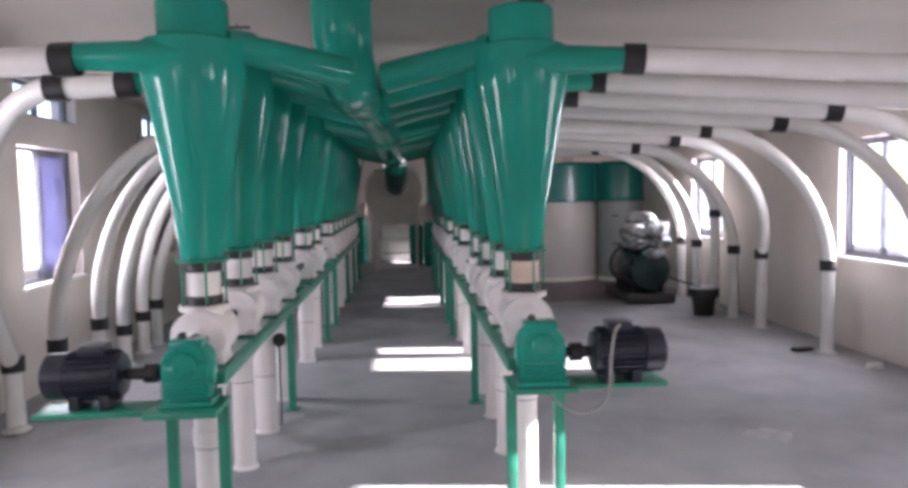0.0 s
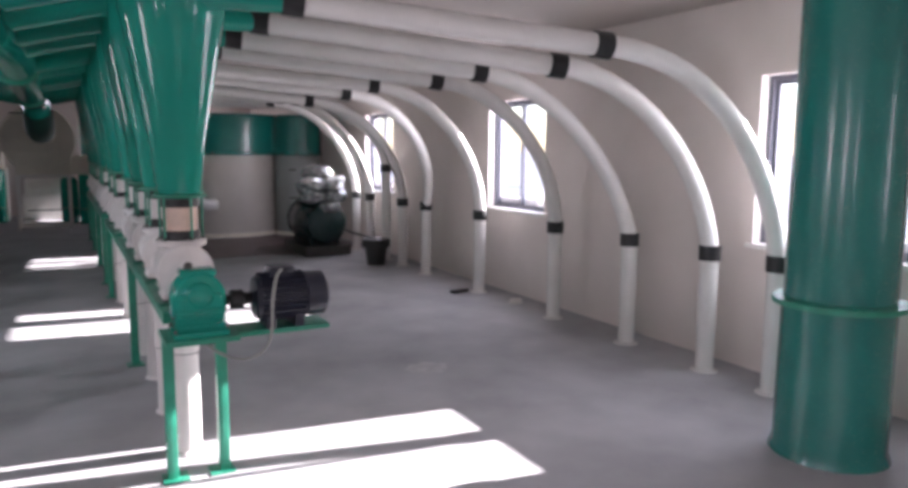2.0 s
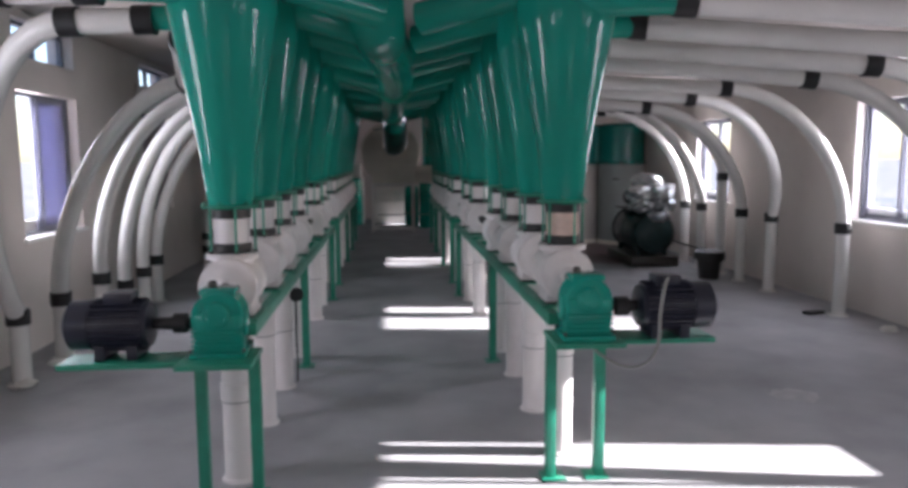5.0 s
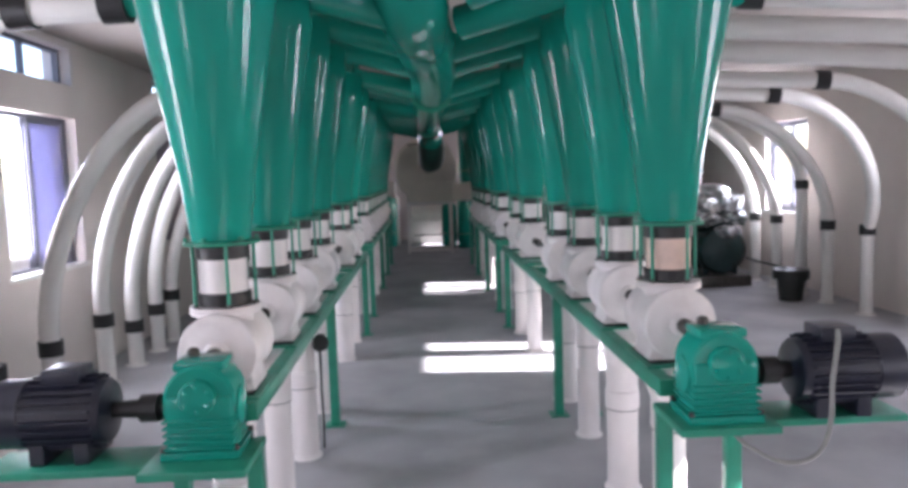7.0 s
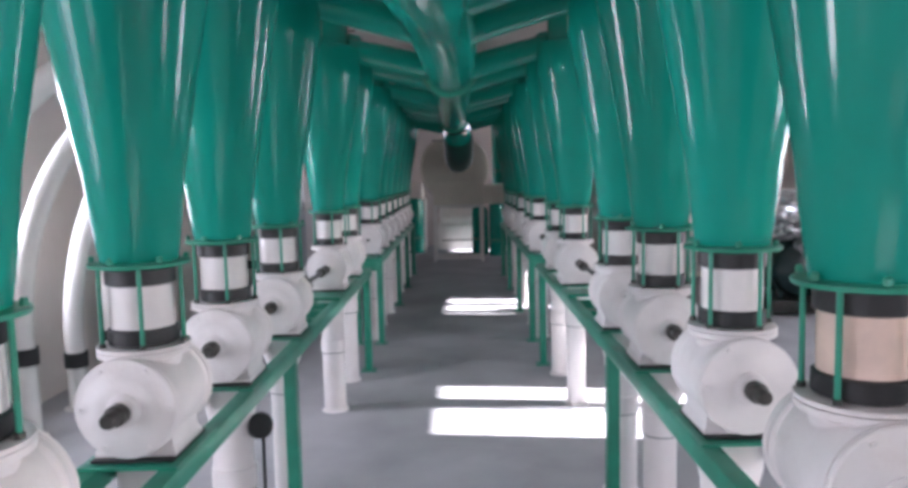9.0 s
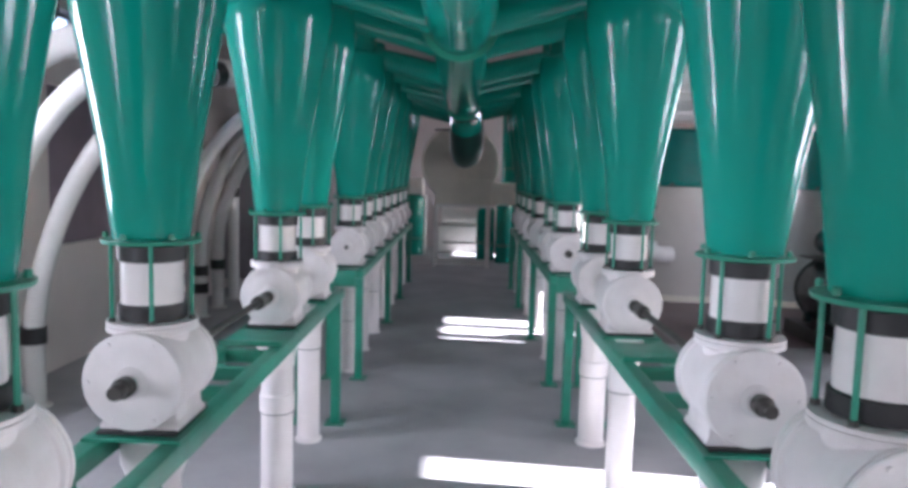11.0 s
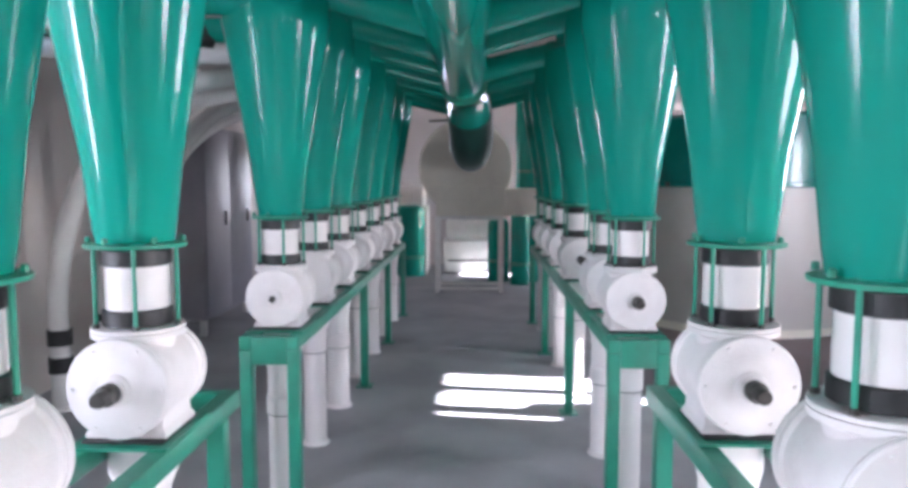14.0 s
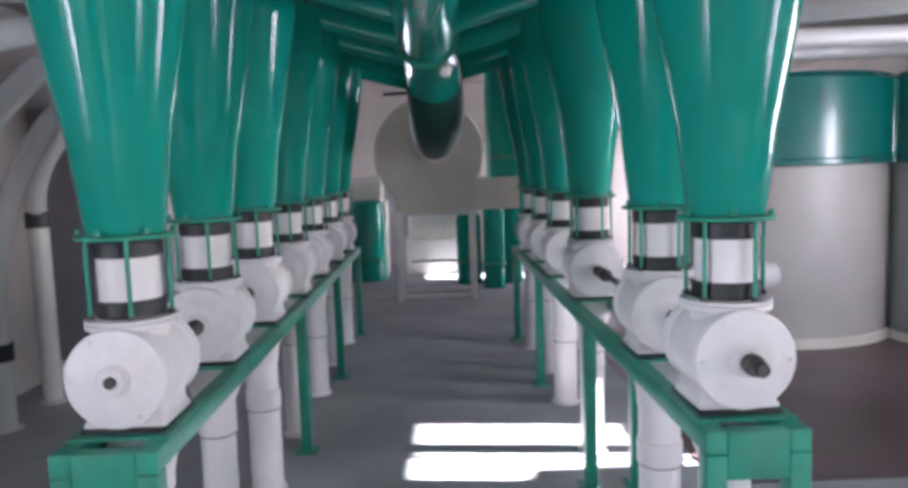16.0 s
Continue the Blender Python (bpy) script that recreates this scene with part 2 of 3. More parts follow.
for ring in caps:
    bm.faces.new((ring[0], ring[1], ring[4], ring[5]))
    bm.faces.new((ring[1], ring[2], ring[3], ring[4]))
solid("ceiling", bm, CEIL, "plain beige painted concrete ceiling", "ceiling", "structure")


def side_wall(name, x0, x1, rows, upper=()):
    bm = shape()
    block(bm, x0, x1, SOUTH, NORTH, 0, SILL)
    if upper:
        block(bm, x0, x1, SOUTH, NORTH, LINTEL, TRANSOM_LOW)
        block(bm, x0, x1, SOUTH, NORTH, TRANSOM_TOP, TOP)
        ends = [SOUTH] + [v for wy in upper for v in (wy - HALF, wy + HALF)] + [NORTH]
        for a, b in zip(ends[::2], ends[1::2]):
            block(bm, x0, x1, a, b, TRANSOM_LOW, TRANSOM_TOP)
    else:
        block(bm, x0, x1, SOUTH, NORTH, LINTEL, TOP)
    edges = [SOUTH] + [v for wy in rows for v in (wy - HALF, wy + HALF)] + [NORTH]
    for a, b in zip(edges[::2], edges[1::2]):
        block(bm, x0, x1, a, b, SILL, LINTEL)
    solid(name, bm, WALL, "cream painted plaster wall with window openings", "wall", "structure")


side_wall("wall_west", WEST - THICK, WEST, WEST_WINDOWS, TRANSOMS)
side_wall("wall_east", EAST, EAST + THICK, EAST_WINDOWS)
bm = shape()
block(bm, WEST - THICK, EAST + THICK, NORTH, NORTH + THICK, 0, SILL)
block(bm, WEST - THICK, EAST + THICK, NORTH, NORTH + THICK, LINTEL, RIDGE)
edges = [WEST - THICK] + [v for wx in NORTH_FILL_WINDOWS for v in (wx - HALF, wx + HALF)] + [EAST + THICK]
for a, b in zip(edges[::2], edges[1::2]):
    block(bm, a, b, NORTH, NORTH + THICK, SILL, LINTEL)
solid("wall_north", bm, WALL, "cream painted plaster end wall", "wall", "structure")
bm = shape()
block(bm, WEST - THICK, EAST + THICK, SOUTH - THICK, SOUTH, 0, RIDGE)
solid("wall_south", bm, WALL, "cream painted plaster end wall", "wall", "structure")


def window(name, x, y, inward, shut=False, turn=0, glass=None):
    """A sliding window in its opening; inward: +1 where the room lies towards +x."""
    w = tagged(new(name), "grey framed sliding window with a white sill", "window", kind="structure")
    w.matrix_basis = pose(x, y, SILL, 0, 0, turn)
    h, f = LINTEL - SILL, 0.035
    if shut:
        bm = shape()
        block(bm, 0.02, 0.06, -HALF, HALF, 0.0, h, 0.004)
        part("shutter", bm, SHUTTER, w, "closed mauve grey window shutter")
        return
    bm = shape()
    for a, b in ((-HALF, -HALF + f), (HALF - f, HALF)):
        block(bm, -0.03, 0.03, a, b, 0, h)
    for a, b in ((0.0, f), (h - f, h)):
        block(bm, -0.028, 0.028, -HALF + f, HALF - f, a, b)
    part("window_frame", bm, FRAME, w)
    spans = ((-0.06, HALF - f), (-0.02, HALF - f)) if inward > 0 else ((-HALF + f, 0.02), (-0.02, HALF - f))
    for k, (a, b) in enumerate(spans):
        dx = 0.012 if k else -0.012
        bm = shape()
        for c, d in ((a, a + 0.03), (b - 0.03, b)):
            block(bm, dx - 0.011, dx + 0.011, c, d, f, h - f)
        for c, d in ((f, f + 0.03), (h - f - 0.03, h - f)):
            block(bm, dx - 0.010, dx + 0.010, a + 0.03, b - 0.03, c, d)
        s = part("sash", bm, FRAME, w)
        bm = shape()
        block(bm, dx - 0.003, dx + 0.003, a + 0.03, b - 0.03, f + 0.03, h - f - 0.03)
        g = part("pane", bm, glass or (TINTED if inward > 0 else GLASS), s)
        g.visible_shadow = False
    bm = shape()
    block(bm, min(0, inward * 0.16), max(0, inward * 0.16), -HALF - 0.04, HALF + 0.04, -0.03, 0.004, 0.004)
    part("window_sill", bm, SILLM, w)
    # Added upstand that stops the low sun and shortens its floor patch.
    bm = shape()
    block(bm, min(-inward * 0.045, -inward * 0.07), max(-inward * 0.045, -inward * 0.07), -HALF + 0.004, HALF - 0.004, 0.004, 0.13, 0.004)
    part("sun_stop_ledge", bm, SILLM, w)


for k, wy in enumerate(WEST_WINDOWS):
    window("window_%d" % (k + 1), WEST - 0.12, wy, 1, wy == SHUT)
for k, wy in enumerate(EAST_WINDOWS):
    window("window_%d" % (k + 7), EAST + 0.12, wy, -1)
for k, wx in enumerate(NORTH_FILL_WINDOWS):
    window("window_%d" % (k + 13), wx, NORTH + 0.12, 1, turn=-90, glass=GLASS)


def transom(name, x, y):
    """A low fixed light above a window, close under the ceiling."""
    w = tagged(new(name), "low clear transom window close under the ceiling", "window", kind="structure")
    w.matrix_basis = pose(x, y, TRANSOM_LOW)
    h, f = TRANSOM_TOP - TRANSOM_LOW, 0.03
    bm = shape()
    for a, b in ((-HALF, -HALF + f), (-f / 2, f / 2), (HALF - f, HALF)):
        block(bm, -0.025, 0.025, a, b, 0, h)
    for a, b in ((-HALF + f, -f / 2), (f / 2, HALF - f)):
        for c, d in ((0.0, f), (h - f, h)):
            block(bm, -0.023, 0.023, a, b, c, d)
    part("window_frame", bm, FRAME, w)
    for a, b in ((-HALF + f, -f / 2), (f / 2, HALF - f)):
        bm = shape()
        block(bm, -0.003, 0.003, a, b, f, h - f)
        part("pane", bm, GLASS, w).visible_shadow = False


for k, wy in enumerate(TRANSOMS):
    transom("window_%d" % (k + 15), WEST - 0.12, wy)

bm = shape()
block(bm, -2500, 2500, -2500, 2500, -9.0, -8.0)
solid("ground", bm, EARTH, "hazy grey open ground far below the windows", "ground", "structure")

# ---- cyclone rows ----
ROW = 0.85
WEST_Y = [4.00, 4.78, 5.50, 6.33, 7.74, 8.47, 9.99, 10.69, 11.42, 12.20, 13.0, 13.8, 14.55]
EAST_Y = [4.17, 4.87, 5.63, 6.34, 7.78, 8.55, 9.95, 10.57, 11.76, 12.60, 13.35, 14.10]
NECK, TABLE = 1.388, 0.855
AXIS = 0.160


def cyclone(side):
    """Base at the neck flange's height; side +1: the spout points to +x."""
    c = thing("cyclone", "glossy green painted steel cyclone separator above an airlock", "cyclone", "cyclones in two rows", (0, 0, NECK))
    bm = shape()
    lathe(bm, [(0.105, 0.012), (0.112, 0.06), (0.135, 0.26), (0.245, 0.88), (0.255, 0.92), (0.255, 1.10), (0.25, 1.105), (0.185, 1.112)], 32)
    part("cone", bm, GREEN, c)
    bm = shape()
    lathe(bm, [(0.134, 0.0), (0.136, 0.003), (0.136, 0.010), (0.106, 0.014)], 28)
    part("neck_flange", bm, GREEN_FRAME, c)
    for k in range(6):
        bm = shape()
        a = math.pi / 3 * k + 0.3
        lathe(bm, [(0.009, 0.014), (0.009, 0.026), (0.006, 0.03)], 6, pose(0.124 * math.cos(a), 0.124 * math.sin(a), 0))
        part("bolt", bm, GREEN_FRAME, c)
    bm = shape()
    lathe(bm, [(0.19, 1.108), (0.192, 1.116), (0.178, 1.13), (0.178, 1.30), (0.170, 1.315), (0.03, 1.32)], 32)
    part("cap", bm, GREEN, c)
    bm = shape()
    pipe(bm, [(0.06 * side, 0, 1.315), (0.06 * side, 0, 1.36)], 0.008, 8)
    pipe(bm, [(-0.01, 0, 1.362), (0.13, 0, 1.362)], 0.007, 8)
    pipe(bm, [(0.06, -0.05, 1.366), (0.06, 0.05, 1.366)], 0.006, 8)
    part("damper_handle", bm, STEEL, c)
    bm = shape()
    pipe(bm, [(0.0, -0.17, 1.01), (side * 0.20, -0.18, 1.01), (side * 0.54, -0.18, 1.01)], 0.088, 18, r2=0.066)
    part("inlet_spout", bm, GREEN, c)
    bm = shape()
    pipe(bm, [(-side * 0.16, 0.0, 1.10), (-side * 0.40, 0.12, 1.06), (-side * 0.74, 0.30, 1.00)], 0.075, 16, r2=0.09)
    part("outlet_duct", bm, GREEN, c)
    return c


def sight_glass(mat=None):
    g = thing("sight_glass", "milky sight sleeve with black rubber bands and green tie rods", "sight glass", "sight glasses", (0, 0, 1.158))
    bm = shape()
    lathe(bm, [(0.086, 0.02), (0.087, 0.115), (0.086, 0.215)], 28)
    part("sleeve", bm, mat or SLEEVE, g, "sleeve filled with brownish meal" if mat else "")
    for z in (0.010, 0.178):
        bm = shape()
        lathe(bm, [(0.088, z), (0.095, z + 0.004), (0.095, z + 0.044), (0.088, z + 0.048)], 28)
        part("rubber_band", bm, RUBBER, g)
    bm = shape()
    lathe(bm, [(0.09, -0.004), (0.126, -0.002), (0.126, 0.008), (0.09, 0.010)], 28)
    part("lower_flange", bm, WHITE_CAST, g)
    for k in range(5):
        a = 2 * math.pi * k / 5 - 1.2
        bm = shape()
        pipe(bm, [(0.111 * math.cos(a), 0.111 * math.sin(a), 0.0), (0.111 * math.cos(a), 0.111 * math.sin(a), 0.2295)], 0.0065, 8)
        rod = part("tie_rod", bm, GREEN_FRAME, g)
        bm = shape()
        lathe(bm, [(0.011, 0.009), (0.011, 0.019), (0.008, 0.021)], 6, pose(0.111 * math.cos(a), 0.111 * math.sin(a), 0))
        part("nut", bm, STEEL, rod)
    return g


def airlock(coupled=True):
    """A rotary valve with its shaft along y, standing at the table top."""
    a = thing("rotary_airlock", "white painted cast rotary airlock valve bolted on the green table", "airlock", "airlocks on the tables", (0, 0, TABLE))
    lay = pose(0, 0, AXIS, 90, 0, 0)
    bm = shape()
    lathe(bm, [(0.115, -0.128), (0.137, -0.124), (0.139, -0.112), (0.139, -0.104), (0.132, -0.096), (0.131, 0.0), (0.132, 0.096), (0.139, 0.104), (0.139, 0.112), (0.137, 0.124), (0.115, 0.128)], 40, lay)
    part("housing", bm, WHITE_CAST, a)
    bm = shape()
    foot = [(0.113, 0.012), (0.113, 0.026), (0.104, 0.038), (0.102, 0.075), (0.116, 0.13)]
    rings = []
    for hx, z in foot:
        hy = hx * 0.92
        rings.append([bm.verts.new((x, y, z)) for x, y in ((-hx, -hy), (hx, -hy), (hx, hy), (-hx, hy))])
    for p, q in zip(rings, rings[1:]):
        for k in range(4):
            bm.faces.new((p[k], p[(k + 1) % 4], q[(k + 1) % 4], q[k]))
    bm.faces.new(rings[0][::-1])
    bm.faces.new(rings[-1])
    bmesh.ops.bevel(bm, geom=bm.edges[:], offset=0.005, segments=2, affect="EDGES", profile=0.6)
    part("foot", bm, WHITE_CAST, a)
    bm = shape()
    block(bm, -0.112, 0.112, -0.128, 0.128, 0.0045, 0.013, 0.002)
    part("foot_strip", bm, RUBBER, a, "thin dark plate under the valve foot")
    bm = shape()
    lathe(bm, [(0.095, 0.235), (0.098, 0.272), (0.126, 0.284), (0.126, 0.2985)], 28)
    part("collar", bm, WHITE_CAST, a)
    for s in (-1, 1):
        bm = shape()
        turned = lay @ pose(0, 0, 0, 0 if s > 0 else 180)
        lathe(bm, [(0.134, 0.1285), (0.138, 0.132), (0.138, 0.141), (0.134, 0.145), (0.092, 0.147), (0.088, 0.150), (0.05, 0.152)], 40, turned)
        plate = part("end_plate", bm, WHITE_CAST, a)
        bm = shape()
        lathe(bm, [(0.046, 0.15), (0.046, 0.157), (0.035, 0.164), (0.035, 0.170)], 18, turned)
        part("bearing_cover", bm, WHITE_CAST, plate)
        for k in range(6):
            t = math.pi / 3 * k
            bm = shape()
            lathe(bm, [(0.006, 0.143), (0.006, 0.152)], 6, turned @ pose(0.120 * math.cos(t), 0.120 * math.sin(t), 0))
            part("bolt", bm, WHITE_CAST, plate)
    bm = shape()
    lathe(bm, [(0.016, -0.24), (0.016, 0.24 if coupled else 0.18)], 12, lay)
    part("shaft", bm, STEEL, a)
    if not coupled:
        return a
    bm = shape()
    lathe(bm, [(0.022, 0.172), (0.029, 0.176), (0.029, 0.204), (0.022, 0.210), (0.021, 0.243), (0.018, 0.25)], 14, lay)
    part("coupling", bm, STEEL, a)
    return a


def drop_pipe(r, collar):
    d = thing("drop_pipe", "white plastic drop pipe from the airlock through the floor", "pipe", "drop pipes under the tables")
    bm = shape()
    lathe(bm, [(r, 0.0), (r, TABLE - 0.20)], 20)
    part("tube", bm, DROP, d)
    bm = shape()
    lathe(bm, [(r + 0.001, collar), (r + 0.007, collar + 0.004), (r + 0.007, collar + 0.09), (r + 0.001, collar + 0.094)], 20)
    part("socket", bm, DROP, d)
    bm = shape()
    lathe(bm, [(r + 0.016, 0.0), (r + 0.016, 0.008), (r + 0.003, 0.02)], 20)
    part("floor_collar", bm, DROP, d)
    bm = shape()
    lathe(bm, [(r + 0.001, collar - 0.004), (r + 0.003, collar - 0.003), (r + 0.003, collar + 0.001), (r + 0.001, collar + 0.002)], 20)
    part("seal_ring", bm, RUBBER, d, "thin dark rubber seal at the joint")
    bm = shape()
    lathe(bm, [(r + 0.002, TABLE - 0.21), (r + 0.006, TABLE - 0.205), (r + 0.006, TABLE - 0.17), (0.096, TABLE - 0.11), (0.096, TABLE - 0.008)], 24)
    part("reducer", bm, DROP, d, "white reducer funnel")
    return d


def put_all(make, places):
    """Builds one thing and copies it to the other places."""
    first = make()
    z = first.matrix_basis.translation.z
    first.matrix_basis = pose(*places[0], z)
    for x, y in places[1:]:
        copy_thing(first, pose(x, y, z))


WEST_SPOTS = [(-ROW, y) for y in WEST_Y]
EAST_SPOTS = [(ROW, y) for y in EAST_Y]
put_all(lambda: cyclone(-1), WEST_SPOTS)
put_all(lambda: cyclone(1), EAST_SPOTS)
put_all(sight_glass, WEST_SPOTS + EAST_SPOTS[1:])
put_all(lambda: sight_glass(MEAL), EAST_SPOTS[:1])
put_all(airlock, [p for p in WEST_SPOTS + EAST_SPOTS if p != WEST_SPOTS[6]])
put_all(lambda: airlock(False), WEST_SPOTS[6:7])
SPOTS = WEST_SPOTS + EAST_SPOTS
put_all(lambda: drop_pipe(0.078, 0.42), SPOTS[::2])
put_all(lambda: drop_pipe(0.066, 0.56), SPOTS[1::2])


# ---- tables ----
def table(x, y0, y1, legs, plates, drive, bars=()):
    t = thing("machine_table", "green painted welded steel table frame under the airlocks", "table", "airlock tables", (x, y0, 0))
    n = y1 - y0
    for s in (-1, 1):
        bm = shape()
        block(bm, s * 0.111 - 0.028, s * 0.111 + 0.028, 0, n, TABLE - 0.066, TABLE - 0.004, 0.004)
        part("rail", bm, GREEN_FRAME, t)
        for k, ly in enumerate(legs):
            bm = shape()
            block(bm, s * 0.111 - 0.028, s * 0.111 + 0.028, ly - y0 - 0.031, ly - y0 + 0.031, 0.008, TABLE - 0.068, 0.004)
            leg = part("leg", bm, GREEN_FRAME, t)
            bm = shape()
            block(bm, s * 0.111 - 0.06, s * 0.111 + 0.06, ly - y0 - 0.06, ly - y0 + 0.06, 0.0, 0.008)
            part("foot_plate", bm, GREEN_FRAME, leg)
    for a, b in ((0.0, 0.05), (n - 0.05, n)):
        bm = shape()
        block(bm, -0.082, 0.082, a, b, TABLE - 0.135, TABLE - 0.006, 0.003)
        part("end_bar", bm, GREEN_FRAME, t)
    for py in plates:
        bm = shape()
        block(bm, -0.136, 0.136, py - y0 - 0.16, py - y0 + 0.16, TABLE - 0.003, TABLE + 0.004)
        part("seat_plate", bm, GREEN_FRAME, t)
    for cy in bars:
        bm = shape()
        block(bm, -0.082, 0.082, cy - y0 - 0.02, cy - y0 + 0.02, TABLE - 0.06, TABLE - 0.008, 0.003)
        part("cross_bar", bm, GREEN_FRAME, t)
    if drive:
        bm = shape()
        a, b = (0.166, 0.62) if drive > 0 else (-0.68, -0.166)
        low = 0.745 if drive > 0 else 0.71
        block(bm, -0.165, 0.165, -0.30, 0.0, low, low + 0.025, 0.004)
        part("drive_shelf", bm, GREEN_FRAME, t)
        bm = shape()
        block(bm, a, b, -0.24, -0.04, low, low + 0.024, 0.004)
        part("motor_shelf", bm, GREEN_FRAME, t)
        for s in (-1, 1):
            bm = shape()
            block(bm, s * 0.125 - 0.026, s * 0.125 + 0.026, -0.03, 0.022, 0.008, low - 0.001, 0.004)
            leg = part("leg", bm, GREEN_FRAME, t)
            bm = shape()
            block(bm, s * 0.111 - 0.06, s * 0.111 + 0.06, -0.065, 0.055, 0.0, 0.008)
            part("foot_plate", bm, GREEN_FRAME, leg)
    return t


table(-ROW, 3.80, 8.90, (6.02, 8.76), WEST_Y[:6], -1, (6.72, 6.98, 7.24))
table(ROW, 3.86, 9.0, (6.02, 8.86), EAST_Y[:6], 1, (6.8, 7.15))
table(-ROW, 9.74, 14.9, (9.77, 11.9, 13.4, 14.85), WEST_Y[6:], 0)
table(ROW, 9.72, 14.5, (9.75, 11.3, 13.0, 14.45), EAST_Y[6:], 0)


for x, y0 in ((-ROW, 7.28), (ROW, 7.20)):
    t = thing("cover_plate", "bare green sheet lying between the table rails", "plate", "cover plates", (x, y0, TABLE))
    bm = shape()
    block(bm, -0.132, 0.132, 0.0, 0.33, -0.003, 0.004, 0.001)
    part("sheet", bm, GREEN_FRAME, t)
    bm = shape()
    block(bm, -0.132, 0.132, 0.0, 0.012, 0.0045, 0.02, 0.002)
    part("lip", bm, GREEN_FRAME, t)


def drive_shaft(x, y0, y1):
    s = thing("drive_shaft", "long bare steel drive shaft between two airlocks", "shaft", "drive shafts", (x, (y0 + y1) / 2, TABLE + AXIS))
    h = (y1 - y0) / 2
    bm = shape()
    pipe(bm, [(0, -h, 0), (0, h, 0)], 0.0145, 12)
    part("rod", bm, STEEL, s)
    for e in (-1, 1):
        bm = shape()
        lathe(bm, [(0.024, -0.04), (0.031, -0.035), (0.031, 0.035), (0.024, 0.04)], 14, pose(0, e * (h - 0.06), 0, 90))
        part("coupling", bm, STEEL, s)


for x, ys in ((-ROW, WEST_Y), (ROW, EAST_Y)):
    for a, b in zip(ys, ys[1:]):
        if 1.0 < b - a < 1.5 and not (a < 9 < b):
            drive_shaft(x, a + 0.25, b - 0.25)


def gear_drive(side):
    g = thing("gear_drive", "green worm gearbox coupled to a dark electric motor", "gear motor", "gear drives", (side * ROW, 3.70, 0.770 if side > 0 else 0.735))
    g.scale = (0.92, 0.92, 0.92)
    bm = shape()
    block(bm, -0.135, 0.135, -0.115, 0.115, 0.0, 0.03, 0.006)
    block(bm, -0.115, 0.115, -0.10, 0.10, 0.028, 0.22, 0.022)
    lathe(bm, [(0.115, -0.085), (0.125, -0.075), (0.125, 0.075), (0.115, 0.085)], 24, pose(0, 0, 0.20, 90))
    part("gearbox", bm, GREEN, g, "green cast gearbox")
    bm = shape()
    block(bm, -0.088, 0.088, -0.075, 0.075, 0.30, 0.336, 0.014)
    part("gearbox_lid", bm, GREEN, g)
    bm = shape()
    lathe(bm, [(0.05, 0.084), (0.064, 0.086), (0.064, 0.106), (0.058, 0.113), (0.02, 0.116)], 24, pose(0, 0, 0.215, 90))
    cover = part("bearing_cover", bm, GREEN, g)
    for k in range(6):
        u = math.pi / 3 * k + 0.5
        bm = shape()
        lathe(bm, [(0.007, 0.105), (0.007, 0.12), (0.004, 0.122)], 6, pose(0, 0, 0.215, 90) @ pose(0.045 * math.cos(u), 0.045 * math.sin(u), 0))
        part("bolt", bm, GREEN, cover)
    for k in range(5):
        bm = shape()
        z = 0.036 + 0.024 * k
        block(bm, -0.122, 0.122, -0.112, 0.112, z, z + 0.009, 0.003)
        part("rib", bm, GREEN, g)
    for sx in (-1, 1):
        bm = shape()
        lathe(bm, [(0.06, 0.10), (0.07, 0.105), (0.07, 0.128), (0.05, 0.135)], 20, pose(0, 0, 0.16, 0, 90 * sx))
        part("side_cover", bm, GREEN, g)
        for sy in (-1, 1):
            bm = shape()
            lathe(bm, [(0.011, 0.03), (0.011, 0.042), (0.007, 0.046)], 6, pose(sx * 0.125, sy * 0.10, 0))
            part("foot_bolt", bm, STEEL, g)
    bm = shape()
    lathe(bm, [(0.016, 0.336), (0.022, 0.340), (0.022, 0.356), (0.012, 0.366)], 12, pose(-0.04, 0.02, 0))
    part("breather_cap", bm, STEEL, g)
    turn = pose(0, 0, 0.16, 0, 90 * side, 0)
    far = 0.05 if side < 0 else 0.0
    seat = turn @ pose(0, 0, far)
    bm = shape()
    lathe(bm, [(0.028, 0.11), (0.028, 0.16), (0.05, 0.162), (0.05, 0.225), (0.033, 0.23), (0.028, 0.29 + far)], 18, turn)
    part("coupling", bm, RUBBER, g, "black rubber shaft coupling")
    bm = shape()
    lathe(bm, [(0.06, 0.275), (0.108, 0.285), (0.114, 0.30), (0.114, 0.55), (0.122, 0.555), (0.12, 0.655), (0.09, 0.675)], 28, seat)
    motor = part("motor", bm, MOTOR, g, "dark blue finned electric motor")
    for k in range(24):
        bm = shape()
        block(bm, 0.11, 0.131, -0.003, 0.003, 0.31, 0.545, 0, seat @ pose(0, 0, 0, 0, 0, 15 * k))
        part("cooling_fin", bm, MOTOR, motor)
    bm = shape()
    block(bm, min(side * (0.36 + far), side * (0.49 + far)), max(side * (0.36 + far), side * (0.49 + far)), -0.065, 0.065, 0.265, 0.325, 0.012)
    part("terminal_box", bm, MOTOR, g)
    for e in (0.33 + far, 0.48 + far):
        bm = shape()
        block(bm, min(side * e, side * (e + 0.05)), max(side * e, side * (e + 0.05)), -0.10, 0.10, 0.0, 0.075, 0.005)
